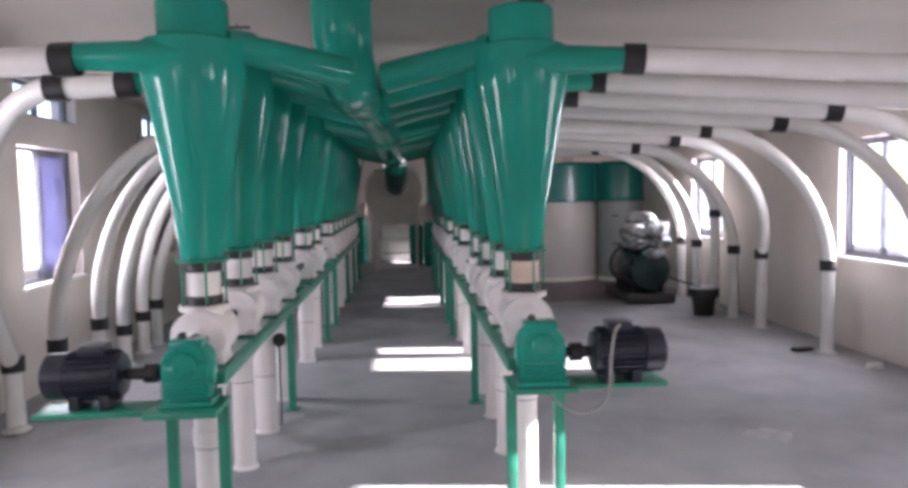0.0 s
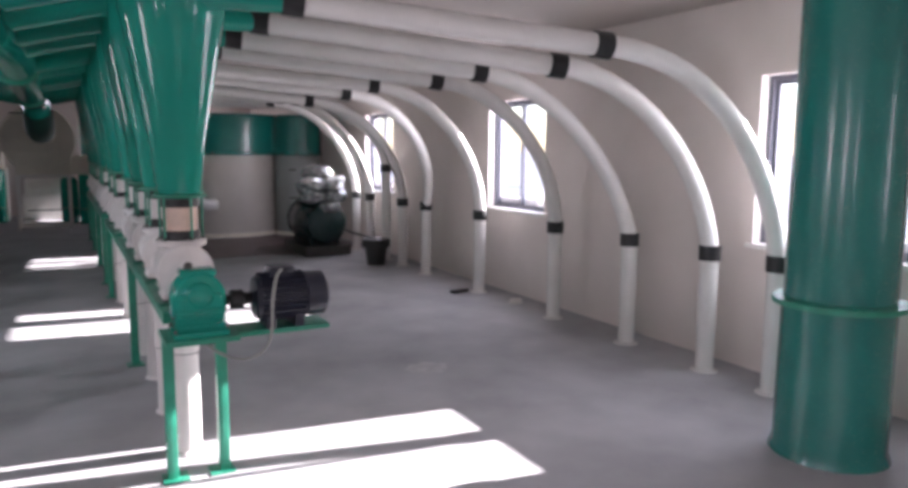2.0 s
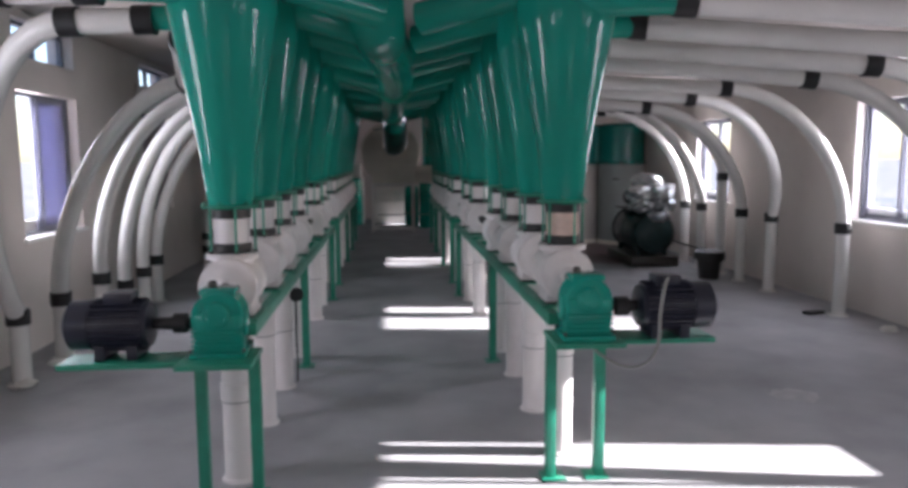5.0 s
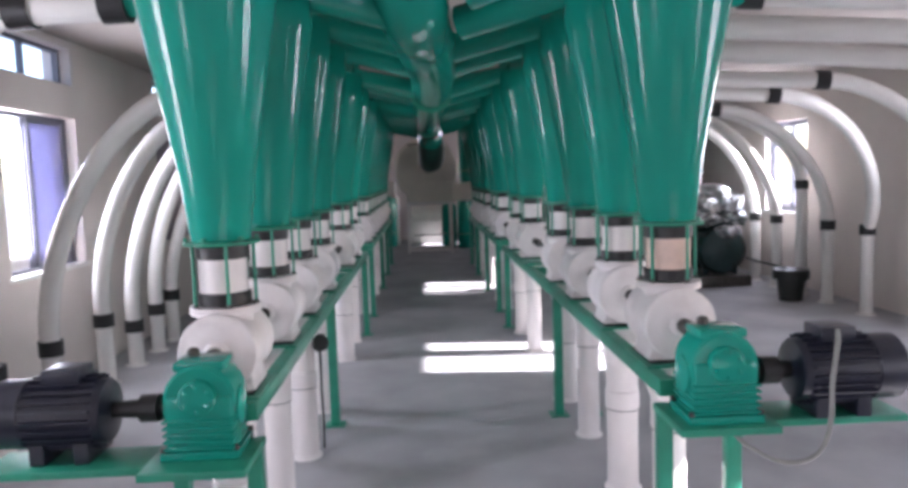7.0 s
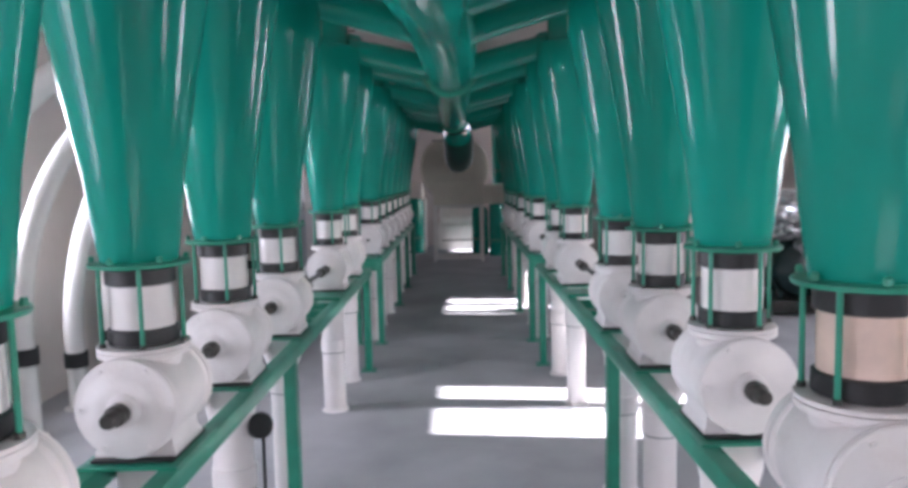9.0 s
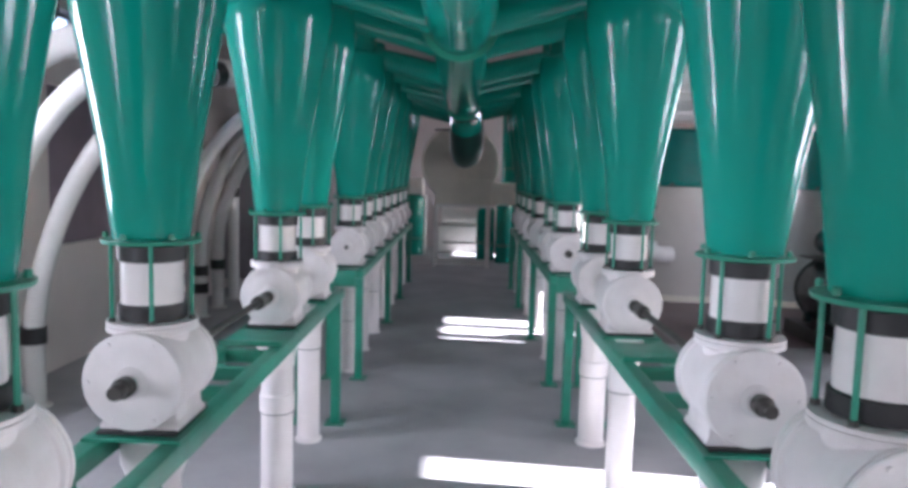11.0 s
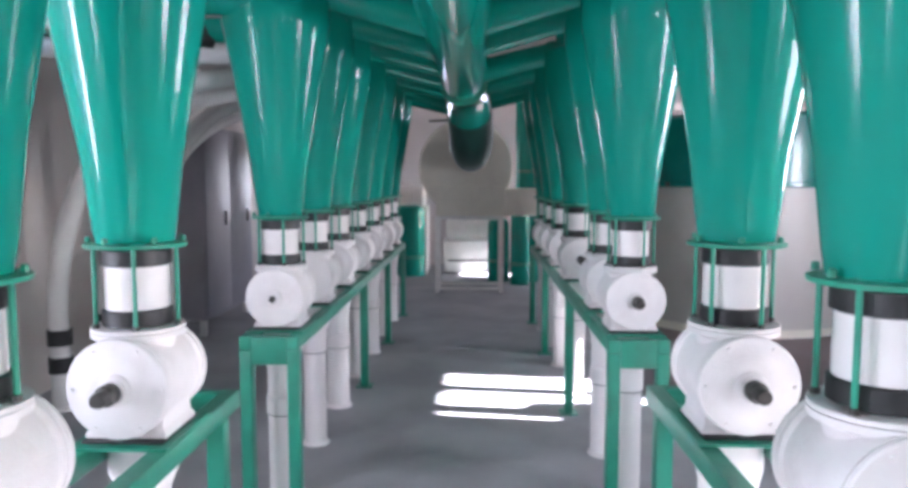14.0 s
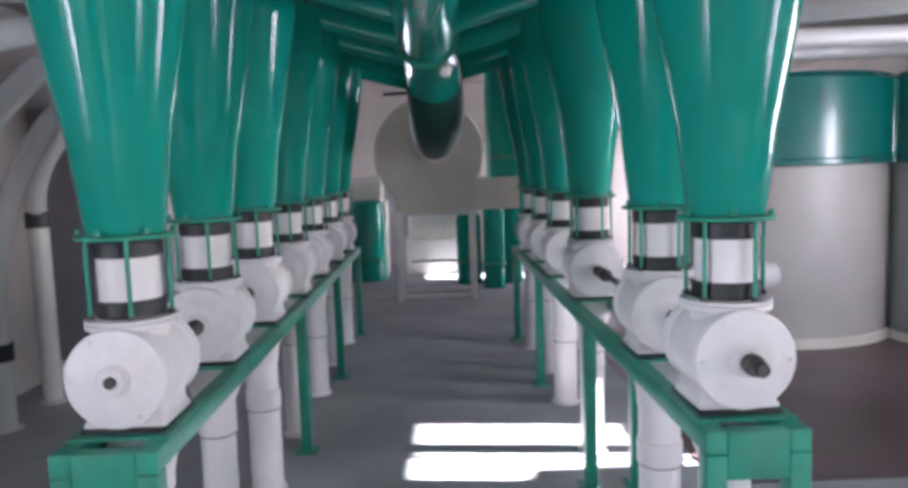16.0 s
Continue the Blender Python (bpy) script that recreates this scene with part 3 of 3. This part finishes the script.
        part("motor_foot", bm, MOTOR, g)
    if side < 0:
        return
    bm = shape()
    pts = smooth(((0.42, -0.06, 0.31), (0.37, -0.15, 0.29), (0.34, -0.175, 0.16), (0.33, -0.18, 0.0), (0.27, -0.20, -0.09), (0.16, -0.20, -0.11), (0.05, -0.17, -0.06), (0.02, -0.10, -0.03)))
    pipe(bm, pts, 0.009, 8)
    part("power_cable", bm, CABLE, g, "grey drooping power cable")


gear_drive(-1)
gear_drive(1)


p = thing("sampling_plug", "round black sampling plug and hose on a white drop pipe", "plug", at=(-0.75, 5.5, 0.665))
bm = shape()
lathe(bm, [(0.024, -0.06), (0.024, 0.0), (0.044, 0.001), (0.050, 0.006), (0.050, 0.034), (0.042, 0.04), (0.012, 0.041)], 22, pose(0, 0, 0, 0, 70, -50))
part("knob", bm, RUBBER, p)
bm = shape()
pipe(bm, [(-0.005, 0.05, 0.0), (-0.005, 0.075, -0.02), (-0.005, 0.085, -0.10), (-0.008, 0.09, -0.30), (-0.004, 0.088, -0.50), (-0.008, 0.09, -0.655)], 0.007, 8)
part("hose", bm, RUBBER, p, "thin black hose hanging down to the floor")

# ---- conveying tubes ----
def conveying_tube(start, bend, drop, r=0.068, second=False, sleeved=True, flat=1.07):
    """A tube that leaves a cyclone, bends and goes down along the wall to the floor."""
    s, p, q = Vector(start), Vector(bend), Vector(drop)
    t = thing("conveying_tube", "white plastic conveying tube with black joints, bending down to floor", "conveying tube", "conveying tubes", (q.x, q.y, 0))
    o = Vector((q.x, q.y, 0))
    bow = arc(p, q, 14, flat)
    bm = shape()
    if sleeved:
        pipe(bm, [s - o, p - o], r, 18)
        part("level_tube", bm, PVC, t)
        bm = shape()
    else:
        bow = smooth([s, s.lerp(p, 0.5)] + bow[2::2], 4)
    pipe(bm, [v - o for v in bow], r - 0.002, 18)
    part("bend", bm, PVC, t)
    bm = shape()
    pipe(bm, [q - o, Vector((0, 0, 0.004))], r, 18)
    part("riser", bm, PVC, t)
    d = (p - s).normalized()
    down = Vector((0, 0, -1))
    ends = [(s, d)] + ([(p, d)] if sleeved else []) + [(q, down)] + ([(q + down * 0.19, down)] if second else [])
    for c, w in ends:
        bm = shape()
        pipe(bm, [c - o - w * 0.055, c - o - w * 0.05, c - o + w * 0.05, c - o + w * 0.055], r + 0.013, 18)
        part("joint_sleeve", bm, RUBBER, t, "black rubber joint sleeve")
    bm = shape()
    lathe(bm, [(r + 0.035, 0.0), (r + 0.033, 0.01), (r + 0.004, 0.018)], 18)
    part("floor_collar", bm, PVC, t)


def wall_tube(start, end, r=0.068):
    """A tube that leaves a cyclone and goes straight into the wall."""
    s, e = Vector(start), Vector(end)
    t = thing("wall_tube", "white plastic conveying tube running straight into the wall", "conveying tube", "wall tubes", tuple(s))
    bm = shape()
    pipe(bm, [(0, 0, 0), e - s], r, 18)
    part("level_tube", bm, PVC, t)
    d = (e - s).normalized()
    bm = shape()
    pipe(bm, [-0.055 * d, -0.05 * d, 0.05 * d, 0.055 * d], r + 0.013, 18)
    part("joint_sleeve", bm, RUBBER, t, "black rubber joint sleeve")
    bm = shape()
    pipe(bm, [e - s - 0.016 * d, e - s], r + 0.03, 18)
    part("wall_collar", bm, PVC, t)


EAST_DROP = [3.37, 3.96, 4.83, 5.89, 7.34, 8.74, 9.49, 10.08, 10.71, 11.32]
EAST_BEND = [(3.67, 2.27), (4.11, 2.19), (5.12, 2.24), (5.86, 2.23), (7.28, 2.29), (8.11, 2.26), (9.48, 2.25), (10.1, 2.3), (10.92, 2.36), (11.4, 2.34)]
for k, (y, dy, (by, bz)) in enumerate(zip(EAST_Y, EAST_DROP, EAST_BEND)):
    conveying_tube((1.42, y - 0.18, 2.40), (3.2, by, bz), (4.53, dy, 1.36 if k == 7 else 0.90), flat={0: 0.88, 2: 1.13}.get(k, 1.07))
for y in EAST_Y[10:]:
    wall_tube((1.42, y - 0.18, 2.40), (EAST, y - 0.05, 2.47))
WEST_DROP = [(3.3, 0.5), (5.75, 0.5), (6.45, 0.5), (7.3, 0.53), (7.9, 0.36), (8.46, 0.41), (8.9, 0.48), (9.55, 0.5), (11.06, 0.5), (11.30, 0.5), (11.93, 0.5), (12.48, 0.5), (13.05, 1.3)]
for k, (y, (dy, dz)) in enumerate(zip(WEST_Y, WEST_DROP)):
    if k < 2:
        bend = (-1.80, y - 0.18, 2.37)
    elif 7 <= k <= 8:
        wall_tube((-1.40, y - 0.18, 2.385), (WEST, dy, 2.44))
        continue
    else:
        bend = (-1.62, dy + (0.2 if k == 6 else -0.22), 2.21)
    conveying_tube((-1.40, y - 0.18, 2.385), bend, (-2.75, dy, dz), second=k in (9, 10), sleeved=k < 9, flat=1.2 if k == 2 else 1.07)

# ---- header duct ----
h = thing("header_duct", "large green header duct hanging between the two cyclone rows", "duct", at=(0, 9, 2.5))
pts = [(-0.16, 4.72, RIDGE), (-0.16, 4.72, 2.80), (-0.157, 4.75, 2.66), (-0.15, 4.85, 2.54), (-0.135, 5.02, 2.46), (-0.11, 5.3, 2.425), (-0.06, 5.9, 2.41), (-0.02, 6.6, 2.41), (0, 7.6, 2.41), (0, 9.0, 2.41), (0, 11.0, 2.41), (0, 12.6, 2.41)]
bm = shape()
pipe(bm, [p - Vector((0, 9, 2.5)) for p in smooth(pts, 4)], 0.185, 28)
part("main_run", bm, GREEN, h)
pts = [(0, 12.62, 2.41), (0.02, 13.0, 2.39), (0.04, 13.3, 2.31), (0.05, 13.5, 2.18)]
bm = shape()
pipe(bm, [Vector(p) - Vector((0, 9, 2.5)) for p in pts], 0.205, 28)
part("elbow", bm, GREEN, h)
# Last run, darker than the rest of the duct.
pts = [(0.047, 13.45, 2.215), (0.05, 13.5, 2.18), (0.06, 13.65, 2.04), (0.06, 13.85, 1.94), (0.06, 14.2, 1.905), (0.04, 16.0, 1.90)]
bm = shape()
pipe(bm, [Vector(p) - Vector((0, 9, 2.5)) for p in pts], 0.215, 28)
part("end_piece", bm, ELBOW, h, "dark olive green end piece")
bm = shape()
pipe(bm, [(-0.14, 4.52, -0.35), (-0.34, 4.50, -0.36)], 0.012, 8)
part("damper_lever", bm, STEEL, h)
for yy in (8.2, 12.61):
    bm = shape()
    lathe(bm, [(0.19, -0.010), (0.214, -0.008), (0.214, 0.008), (0.19, 0.010)], 28, pose(0, yy - 9, -0.09, 90))
    part("flange", bm, GREEN_FRAME, h)

# ---- green riser duct by the east wall ----
d = thing("riser_duct", "wide dark green vertical duct with a bolted flange", "duct", at=(3.99, 2.57, 0))
bm = shape()
lathe(bm, [(0.31, 0.0), (0.29, 0.06), (0.285, 0.83)], 36)
part("lower_section", bm, DARKGREEN, d)
bm = shape()
lathe(bm, [(0.28, 0.86), (0.28, TOP)], 36)
part("upper_section", bm, DARKGREEN, d)
bm = shape()
lathe(bm, [(0.28, 0.825), (0.335, 0.83), (0.335, 0.86), (0.28, 0.865)], 36)
part("flange", bm, GREEN_FRAME, d)


# ---- far equipment ----
def bag_filter(x, y, r, mat, split, top, words="pale"):
    f = thing("dust_filter", "round dust filter, %s lower drum under a green head" % words, "filter", "dust filters", (x, y, 0))
    bm = shape()
    lathe(bm, [(r * 0.96, 0.08), (r * 0.96, split)], 48)
    part("drum", bm, mat, f)
    bm = shape()
    lathe(bm, [(r, split), (r + 0.02, split + 0.01), (r + 0.02, split + 0.05), (r, split + 0.06), (r, top - 0.05), (r - 0.05, top)], 48)
    part("head", bm, DARKGREEN, f)
    bm = shape()
    lathe(bm, [(r * 0.99, 0.0), (r * 0.99, 0.08)], 48)
    part("base_ring", bm, CREAM, f)
    for k in range(10):
        ang = 2 * math.pi * k / 10
        bm = shape()
        block(bm, r + 0.002, r + 0.03, -0.02, 0.02, split + 0.012, split + 0.048, 0.004, pose(0, 0, 0, 0, 0, math.degrees(ang)))
        part("clamp", bm, STEEL, f)
    bm = shape()
    block(bm, r * 0.96 - 0.002, r * 0.96 + 0.006, -0.06, 0.06, 1.22, 1.25, 0.001, pose(0, 0, 0, 0, 0, -120))
    part("name_strip", bm, STEEL, f)


o = thing("outlet_elbow", "white outlet elbow on the side of the filter drum", "pipe", at=(2.62, 13.71, 0.62))
bm = shape()
pipe(bm, [(0.14, 0.06, 0.0), (0.0, 0.0, 0.0), (-0.10, -0.03, 0.02), (-0.17, -0.05, 0.08), (-0.19, -0.05, 0.16)], 0.11, 20)
part("elbow", bm, PVC, o)
bm = shape()
lathe(bm, [(0.11, 0.15), (0.135, 0.152), (0.135, 0.175), (0.10, 0.18)], 20, pose(-0.19, -0.05, 0))
part("rim", bm, PVC, o)
bag_filter(3.1, 14.85, 1.2, PALE, 1.5, 2.25)
bag_filter(4.33, 13.9, 0.44, GREYGREEN, 1.5, 2.25, "grey green")
d = thing("connecting_duct", "flat green duct joining the two filter heads", "duct", at=(3.98, 13.98, 1.5))
bm = shape()
block(bm, -0.25, 0.44, -0.08, 0.16, 0.0, 0.70, 0.01)
part("casing", bm, DARKGREEN, d)
bm = shape()
block(bm, -0.26, 0.45, -0.10, -0.081, 0.0, 0.05, 0.004)
part("lower_flange", bm, DARKGREEN, d)

f = thing("blower", "cream painted centrifugal blower on a white steel stand", "blower", at=(0.02, 16.85, 0))
bm = shape()
lathe(bm, [(0.54, -0.22), (0.645, -0.20), (0.66, -0.17), (0.66, 0.17), (0.645, 0.20), (0.54, 0.22)], 40, pose(-0.05, 0, 1.76, 90))
part("volute", bm, CREAM, f)
bm = shape()
block(bm, -0.46, 0.50, -0.24, 0.24, 1.08, 1.50, 0.012)
part("volute_base", bm, CREAM, f)
bm = shape()
block(bm, 0.505, 1.02, -0.19, 0.19, 1.08, 1.46, 0.01)
part("outlet_box", bm, CREAM, f)
bm = shape()
lathe(bm, [(0.25, 0.22), (0.25, 0.30), (0.22, 0.32)], 28, pose(0.02, 0, 1.90, 90))
part("inlet_ring", bm, CREAM, f)
for sx in (-0.45, 0.45):
    for sy in (-0.25, 0.25):
        bm = shape()
        block(bm, sx - 0.03, sx + 0.03, sy - 0.03, sy + 0.03, 0.0, 1.07, 0.003)
        part("stand_leg", bm, SILLM, f)
for z in (0.04, 1.03):
    for sy in (-0.25, 0.25):
        bm = shape()
        block(bm, -0.42, 0.42, sy - 0.025, sy + 0.025, z, z + 0.04)
        part("stand_bar", bm, SILLM, f)


def green_drum(x, y, r, z):
    t = thing("green_drum", "upright green painted cylinder with a rounded top", "drum", "green drums", (x, y, 0))
    bm = shape()
    lathe(bm, [(r, 0.0), (r, z - 0.12), (r * 0.92, z - 0.04), (r * 0.6, z)], 28)
    part("shell", bm, GREEN, t)
    bm = shape()
    lathe(bm, [(r + 0.002, 0.3), (r + 0.02, 0.31), (r + 0.02, 0.33), (r + 0.002, 0.34)], 28)
    part("band", bm, GREEN_FRAME, t)


def far_machine(x, y, w, z):
    t = thing("white_machine", "white enclosed mill machine with a rounded hood", "machine", "white machines", (x, y, 0))
    bm = shape()
    block(bm, -w, w, -0.35, 0.35, 0.0, z, 0.03)
    part("casing", bm, SILLM, t)
    bm = shape()
    lathe(bm, [(0.26, -w * 0.9), (0.30, -w * 0.85), (0.30, w * 0.85), (0.26, w * 0.9)], 24, pose(0, 0, z + 0.05, 0, 90))
    part("hood", bm, SILLM, t)
    bm = shape()
    block(bm, -w * 0.8, w * 0.8, -0.362, -0.351, z * 0.35, z * 0.40, 0.002)
    part("grip_bar", bm, STEEL, t)


far_machine(-1.25, 18.9, 0.55, 1.15)
far_machine(0.0, 19.2, 0.45, 0.55)
far_machine(2.0, 19.0, 0.55, 1.15)
green_drum(-0.98, 18.5, 0.25, 1.17)
green_drum(0.47, 17.9, 0.17, 0.98)
green_drum(0.78, 17.45, 0.14, 1.16)

d = thing("vertical_duct", "green vertical duct rising beside the blower to the ceiling", "duct", at=(1.0, 17.9, 1.2))
bm = shape()
lathe(bm, [(0.27, 0.0), (0.27, RIDGE - 1.2)], 28)
part("pipe", bm, GREEN, d)
bm = shape()
lathe(bm, [(0.27, 0.5), (0.30, 0.502), (0.30, 0.525), (0.27, 0.527)], 28)
part("flange", bm, GREEN_FRAME, d)
bm = shape()
lathe(bm, [(0.20, -1.2), (0.27, -0.004)], 28)
part("tapered_foot", bm, GREEN, d)

# Thin dark sheet: the shade on this stretch of floor, as colour.
bm = shape()
block(bm, 1.35, 4.7, 11.25, 16.3, 0.0, 0.004)
solid("shade_floor", bm, MAROON, "dark maroon sheet under the filters, floor shade put into its colour", "floor", "structure")

# air compressor, its pump wrapped in film
w = thing("air_compressor", "dark green air compressor, its pump wrapped in crumpled shiny film", "compressor", at=(3.86, 11.36, 0))
bm = shape()
lathe(bm, [(0.10, -0.66), (0.22, -0.63), (0.30, -0.57), (0.33, -0.48), (0.33, 0.48), (0.30, 0.57), (0.22, 0.63), (0.10, 0.66)], 36, pose(0, 0, 0.50, 90))
part("tank", bm, TANK, w)
for y in (-0.47, 0.0, 0.47):
    bm = shape()
    lathe(bm, [(0.331, y - 0.008), (0.336, y - 0.006), (0.336, y + 0.006), (0.331, y + 0.008)], 36, pose(0, 0, 0.50, 90))
    part("weld_seam", bm, TANK, w)
for x in (-0.2, 0.2):
    for y in (-0.42, 0.42):
        bm = shape()
        block(bm, x - 0.03, x + 0.03, y - 0.04, y + 0.04, 0.012, 0.26, 0.004)
        block(bm, x - 0.06, x + 0.06, y - 0.07, y + 0.07, 0.0, 0.012)
        part("foot", bm, TANK, w)
bm = shape()
block(bm, -0.36, 0.36, -0.62, 0.62, 0.013, 0.16, 0.02)
part("skid", bm, STEEL, w)
bm = shape()
block(bm, -0.27, 0.27, -0.58, 0.55, 0.826, 0.846, 0.003)
part("deck", bm, TANK, w)
for side in (-1, 1):
    bm = shape()
    tilt = pose(-0.05, -0.28, 0.98, 0, side * 32, 0)
    for j in range(9):
        lathe(bm, [(0.05, 0.0 + 0.03 * j), (0.10, 0.004 + 0.03 * j), (0.10, 0.014 + 0.03 * j), (0.05, 0.018 + 0.03 * j)], 20, tilt)
    lathe(bm, [(0.055, -0.08), (0.055, 0.29), (0.085, 0.30), (0.085, 0.36), (0.06, 0.375)], 20, tilt)
    part("cylinder", bm, CHROME, w, "finned pale metal pump cylinder")
bm = shape()
block(bm, -0.17, 0.08, -0.40, -0.14, 0.846, 1.02, 0.03)
part("crankcase", bm, STEEL, w)
bm = shape()
pipe(bm, [(-0.25, -0.28, 1.26), (-0.30, -0.36, 1.33), (-0.18, -0.42, 1.38), (0.02, -0.42, 1.36), (0.12, -0.40, 1.30), (0.14, -0.40, 1.1), (0.10, -0.42, 0.84)], 0.018, 12)
part("delivery_pipe", bm, CHROME, w, "bent bright metal delivery pipe")
bm = shape()
lathe(bm, [(0.08, -0.17), (0.13, -0.16), (0.135, 0.12), (0.12, 0.17)], 24, pose(-0.05, 0.28, 1.0, 90))
part("motor", bm, TANK, w)
bm = shape()
ribs = [(0.30, -0.50 + 0.05 * j) for j in range(21)]
for x, y in ribs:
    top = 1.22 - 0.18 * max(0.0, y + 0.05) / 0.55
    pipe(bm, [(x, y, 0.86), (x, y, top)], 0.006, 6)
pipe(bm, [(0.30, -0.50, 0.86), (0.30, -0.50, 1.22), (0.30, -0.05, 1.22), (0.30, 0.50, 1.04), (0.30, 0.50, 0.86), (0.30, -0.50, 0.86)], 0.012, 8)
part("belt_guard", bm, CHROME, w, "slatted bright metal belt guard")
for k, (cx, cy, cz, r) in enumerate(((-0.20, -0.44, 1.08, 0.18), (0.08, -0.42, 1.08, 0.18), (-0.06, -0.34, 1.27, 0.14), (-0.20, -0.50, 0.92, 0.15), (0.14, -0.52, 0.92, 0.14), (0.02, -0.62, 0.76, 0.12))):
    bm = shape()
    bmesh.ops.create_icosphere(bm, subdivisions=4, radius=r)
    for v in bm.verts:
        q = v.co * 9
        v.co *= 1 + 0.30 * noise.noise(q + Vector((k * 5, 0, 0))) + 0.20 * noise.noise(q * 2.3)
        v.co = Vector((cx + v.co.x * 1.2, cy + v.co.y, cz + v.co.z * 0.75))
    part("film_wrap", bm, FILM, w)
p = thing("floor_plate", "small black metal offcut lying by a tube foot", "offcut", at=(4.32, 7.42, 0))
bm = shape()
block(bm, -0.12, 0.10, -0.05, 0.05, 0.0, 0.035, 0.008, pose(0, 0, 0, 0, 0, 20))
part("plate", bm, BLACKPLASTIC, p)
# rubber bin
b = thing("bin", "black plastic bin standing on the floor", "bin", at=(4.22, 9.72, 0))
bm = shape()
lathe(bm, [(0.13, 0.0), (0.165, 0.31), (0.185, 0.315), (0.19, 0.36), (0.16, 0.36), (0.125, 0.03)], 28)
part("bucket", bm, BLACKPLASTIC, b)
bm = shape()
lathe(bm, [(0.187, 0.27), (0.205, 0.262), (0.202, 0.362), (0.186, 0.372), (0.155, 0.365)], 28)
for v in bm.verts:
    if v.co.z < 0.30:
        v.co.z += 0.035 * noise.noise(v.co * 14)
part("liner", bm, BLACKPLASTIC, b, "black bag folded over the rim")
h = thing("hose", "thin black hose running from the wrapped machine to the bin", "hose", at=(4.20, 9.80, 0.37))
bm = shape()
pipe(bm, [(0.0, 0.0, 0.0), (-0.03, 0.2, 0.012), (-0.08, 0.6, 0.02), (-0.12, 1.0, 0.05), (-0.16, 1.42, 0.06)], 0.014, 10)
part("tube", bm, RUBBER, h)

# control cabinet
c = thing("control_cabinet", "grey steel control cabinet on short feet by the wall", "cabinet", at=(-2.80, 14.35, 0))
bm = shape()
block(bm, -0.24, 0.20, -0.75, 0.75, 0.16, 2.12, 0.008)
part("body", bm, PANEL, c)
for a, bb in ((-0.73, -0.004), (0.004, 0.73)):
    bm = shape()
    block(bm, 0.20, 0.222, a, bb, 0.20, 2.06, 0.006)
    door = part("door", bm, PANEL, c)
    bm = shape()
    block(bm, 0.222, 0.24, (a + bb) / 2 + 0.18, (a + bb) / 2 + 0.21, 1.1, 1.25, 0.004)
    part("handle", bm, RUBBER, door)
for sx in (-0.17, 0.15):
    for sy in (-0.68, 0.68):
        bm = shape()
        block(bm, sx - 0.03, sx + 0.03, sy - 0.03, sy + 0.03, 0, 0.16)
        part("cabinet_foot", bm, SILLM, c)

# scraps and spilled meal on the floor
PAPER = material("crumpled_paper", (0.70, 0.68, 0.64), 0.7, vary=0.08, scale=20, bump=0.2)
FLOUR = material("spilled_flour", (0.44, 0.43, 0.435), 0.9, vary=0.15, scale=12, bump=0.2)
for k, (x, y, r) in enumerate(((4.58, 6.63, 0.075), (-2.70, 5.68, 0.075), (-2.74, 6.27, 0.06))):
    t = thing("paper_scrap", "crumpled white paper scrap on the floor by the wall", "scrap", "paper scraps", (x, y, 0))
    bm = shape()
    bmesh.ops.create_icosphere(bm, subdivisions=3, radius=r)
    for v in bm.verts:
        v.co *= 1 + 0.5 * noise.noise(v.co * 22 + Vector((k * 3, 1, 0)))
        v.co.z = max(0.0, v.co.z * 0.38 + r * 0.3)
    part("sheet", bm, PAPER, t)
t = thing("flour_smear", "thin pale smear of spilled flour on the floor", "spill", at=(2.69, 4.96, 0))
bm = shape()
rim = [bm.verts.new(((0.17 + 0.07 * noise.noise(Vector((math.cos(a), math.sin(a), 0)) * 1.9)) * math.cos(a), (0.13 + 0.07 * noise.noise(Vector((math.cos(a), math.sin(a), 3)) * 2.3)) * math.sin(a), 0.0)) for a in [2 * math.pi * k / 40 for k in range(40)]]
top = [bm.verts.new((v.co.x * 0.86, v.co.y * 0.86, 0.004)) for v in rim]
for k in range(40):
    bm.faces.new((rim[k], rim[(k + 1) % 40], top[(k + 1) % 40], top[k]))
bm.faces.new(top)
part("layer", bm, FLOUR, t)
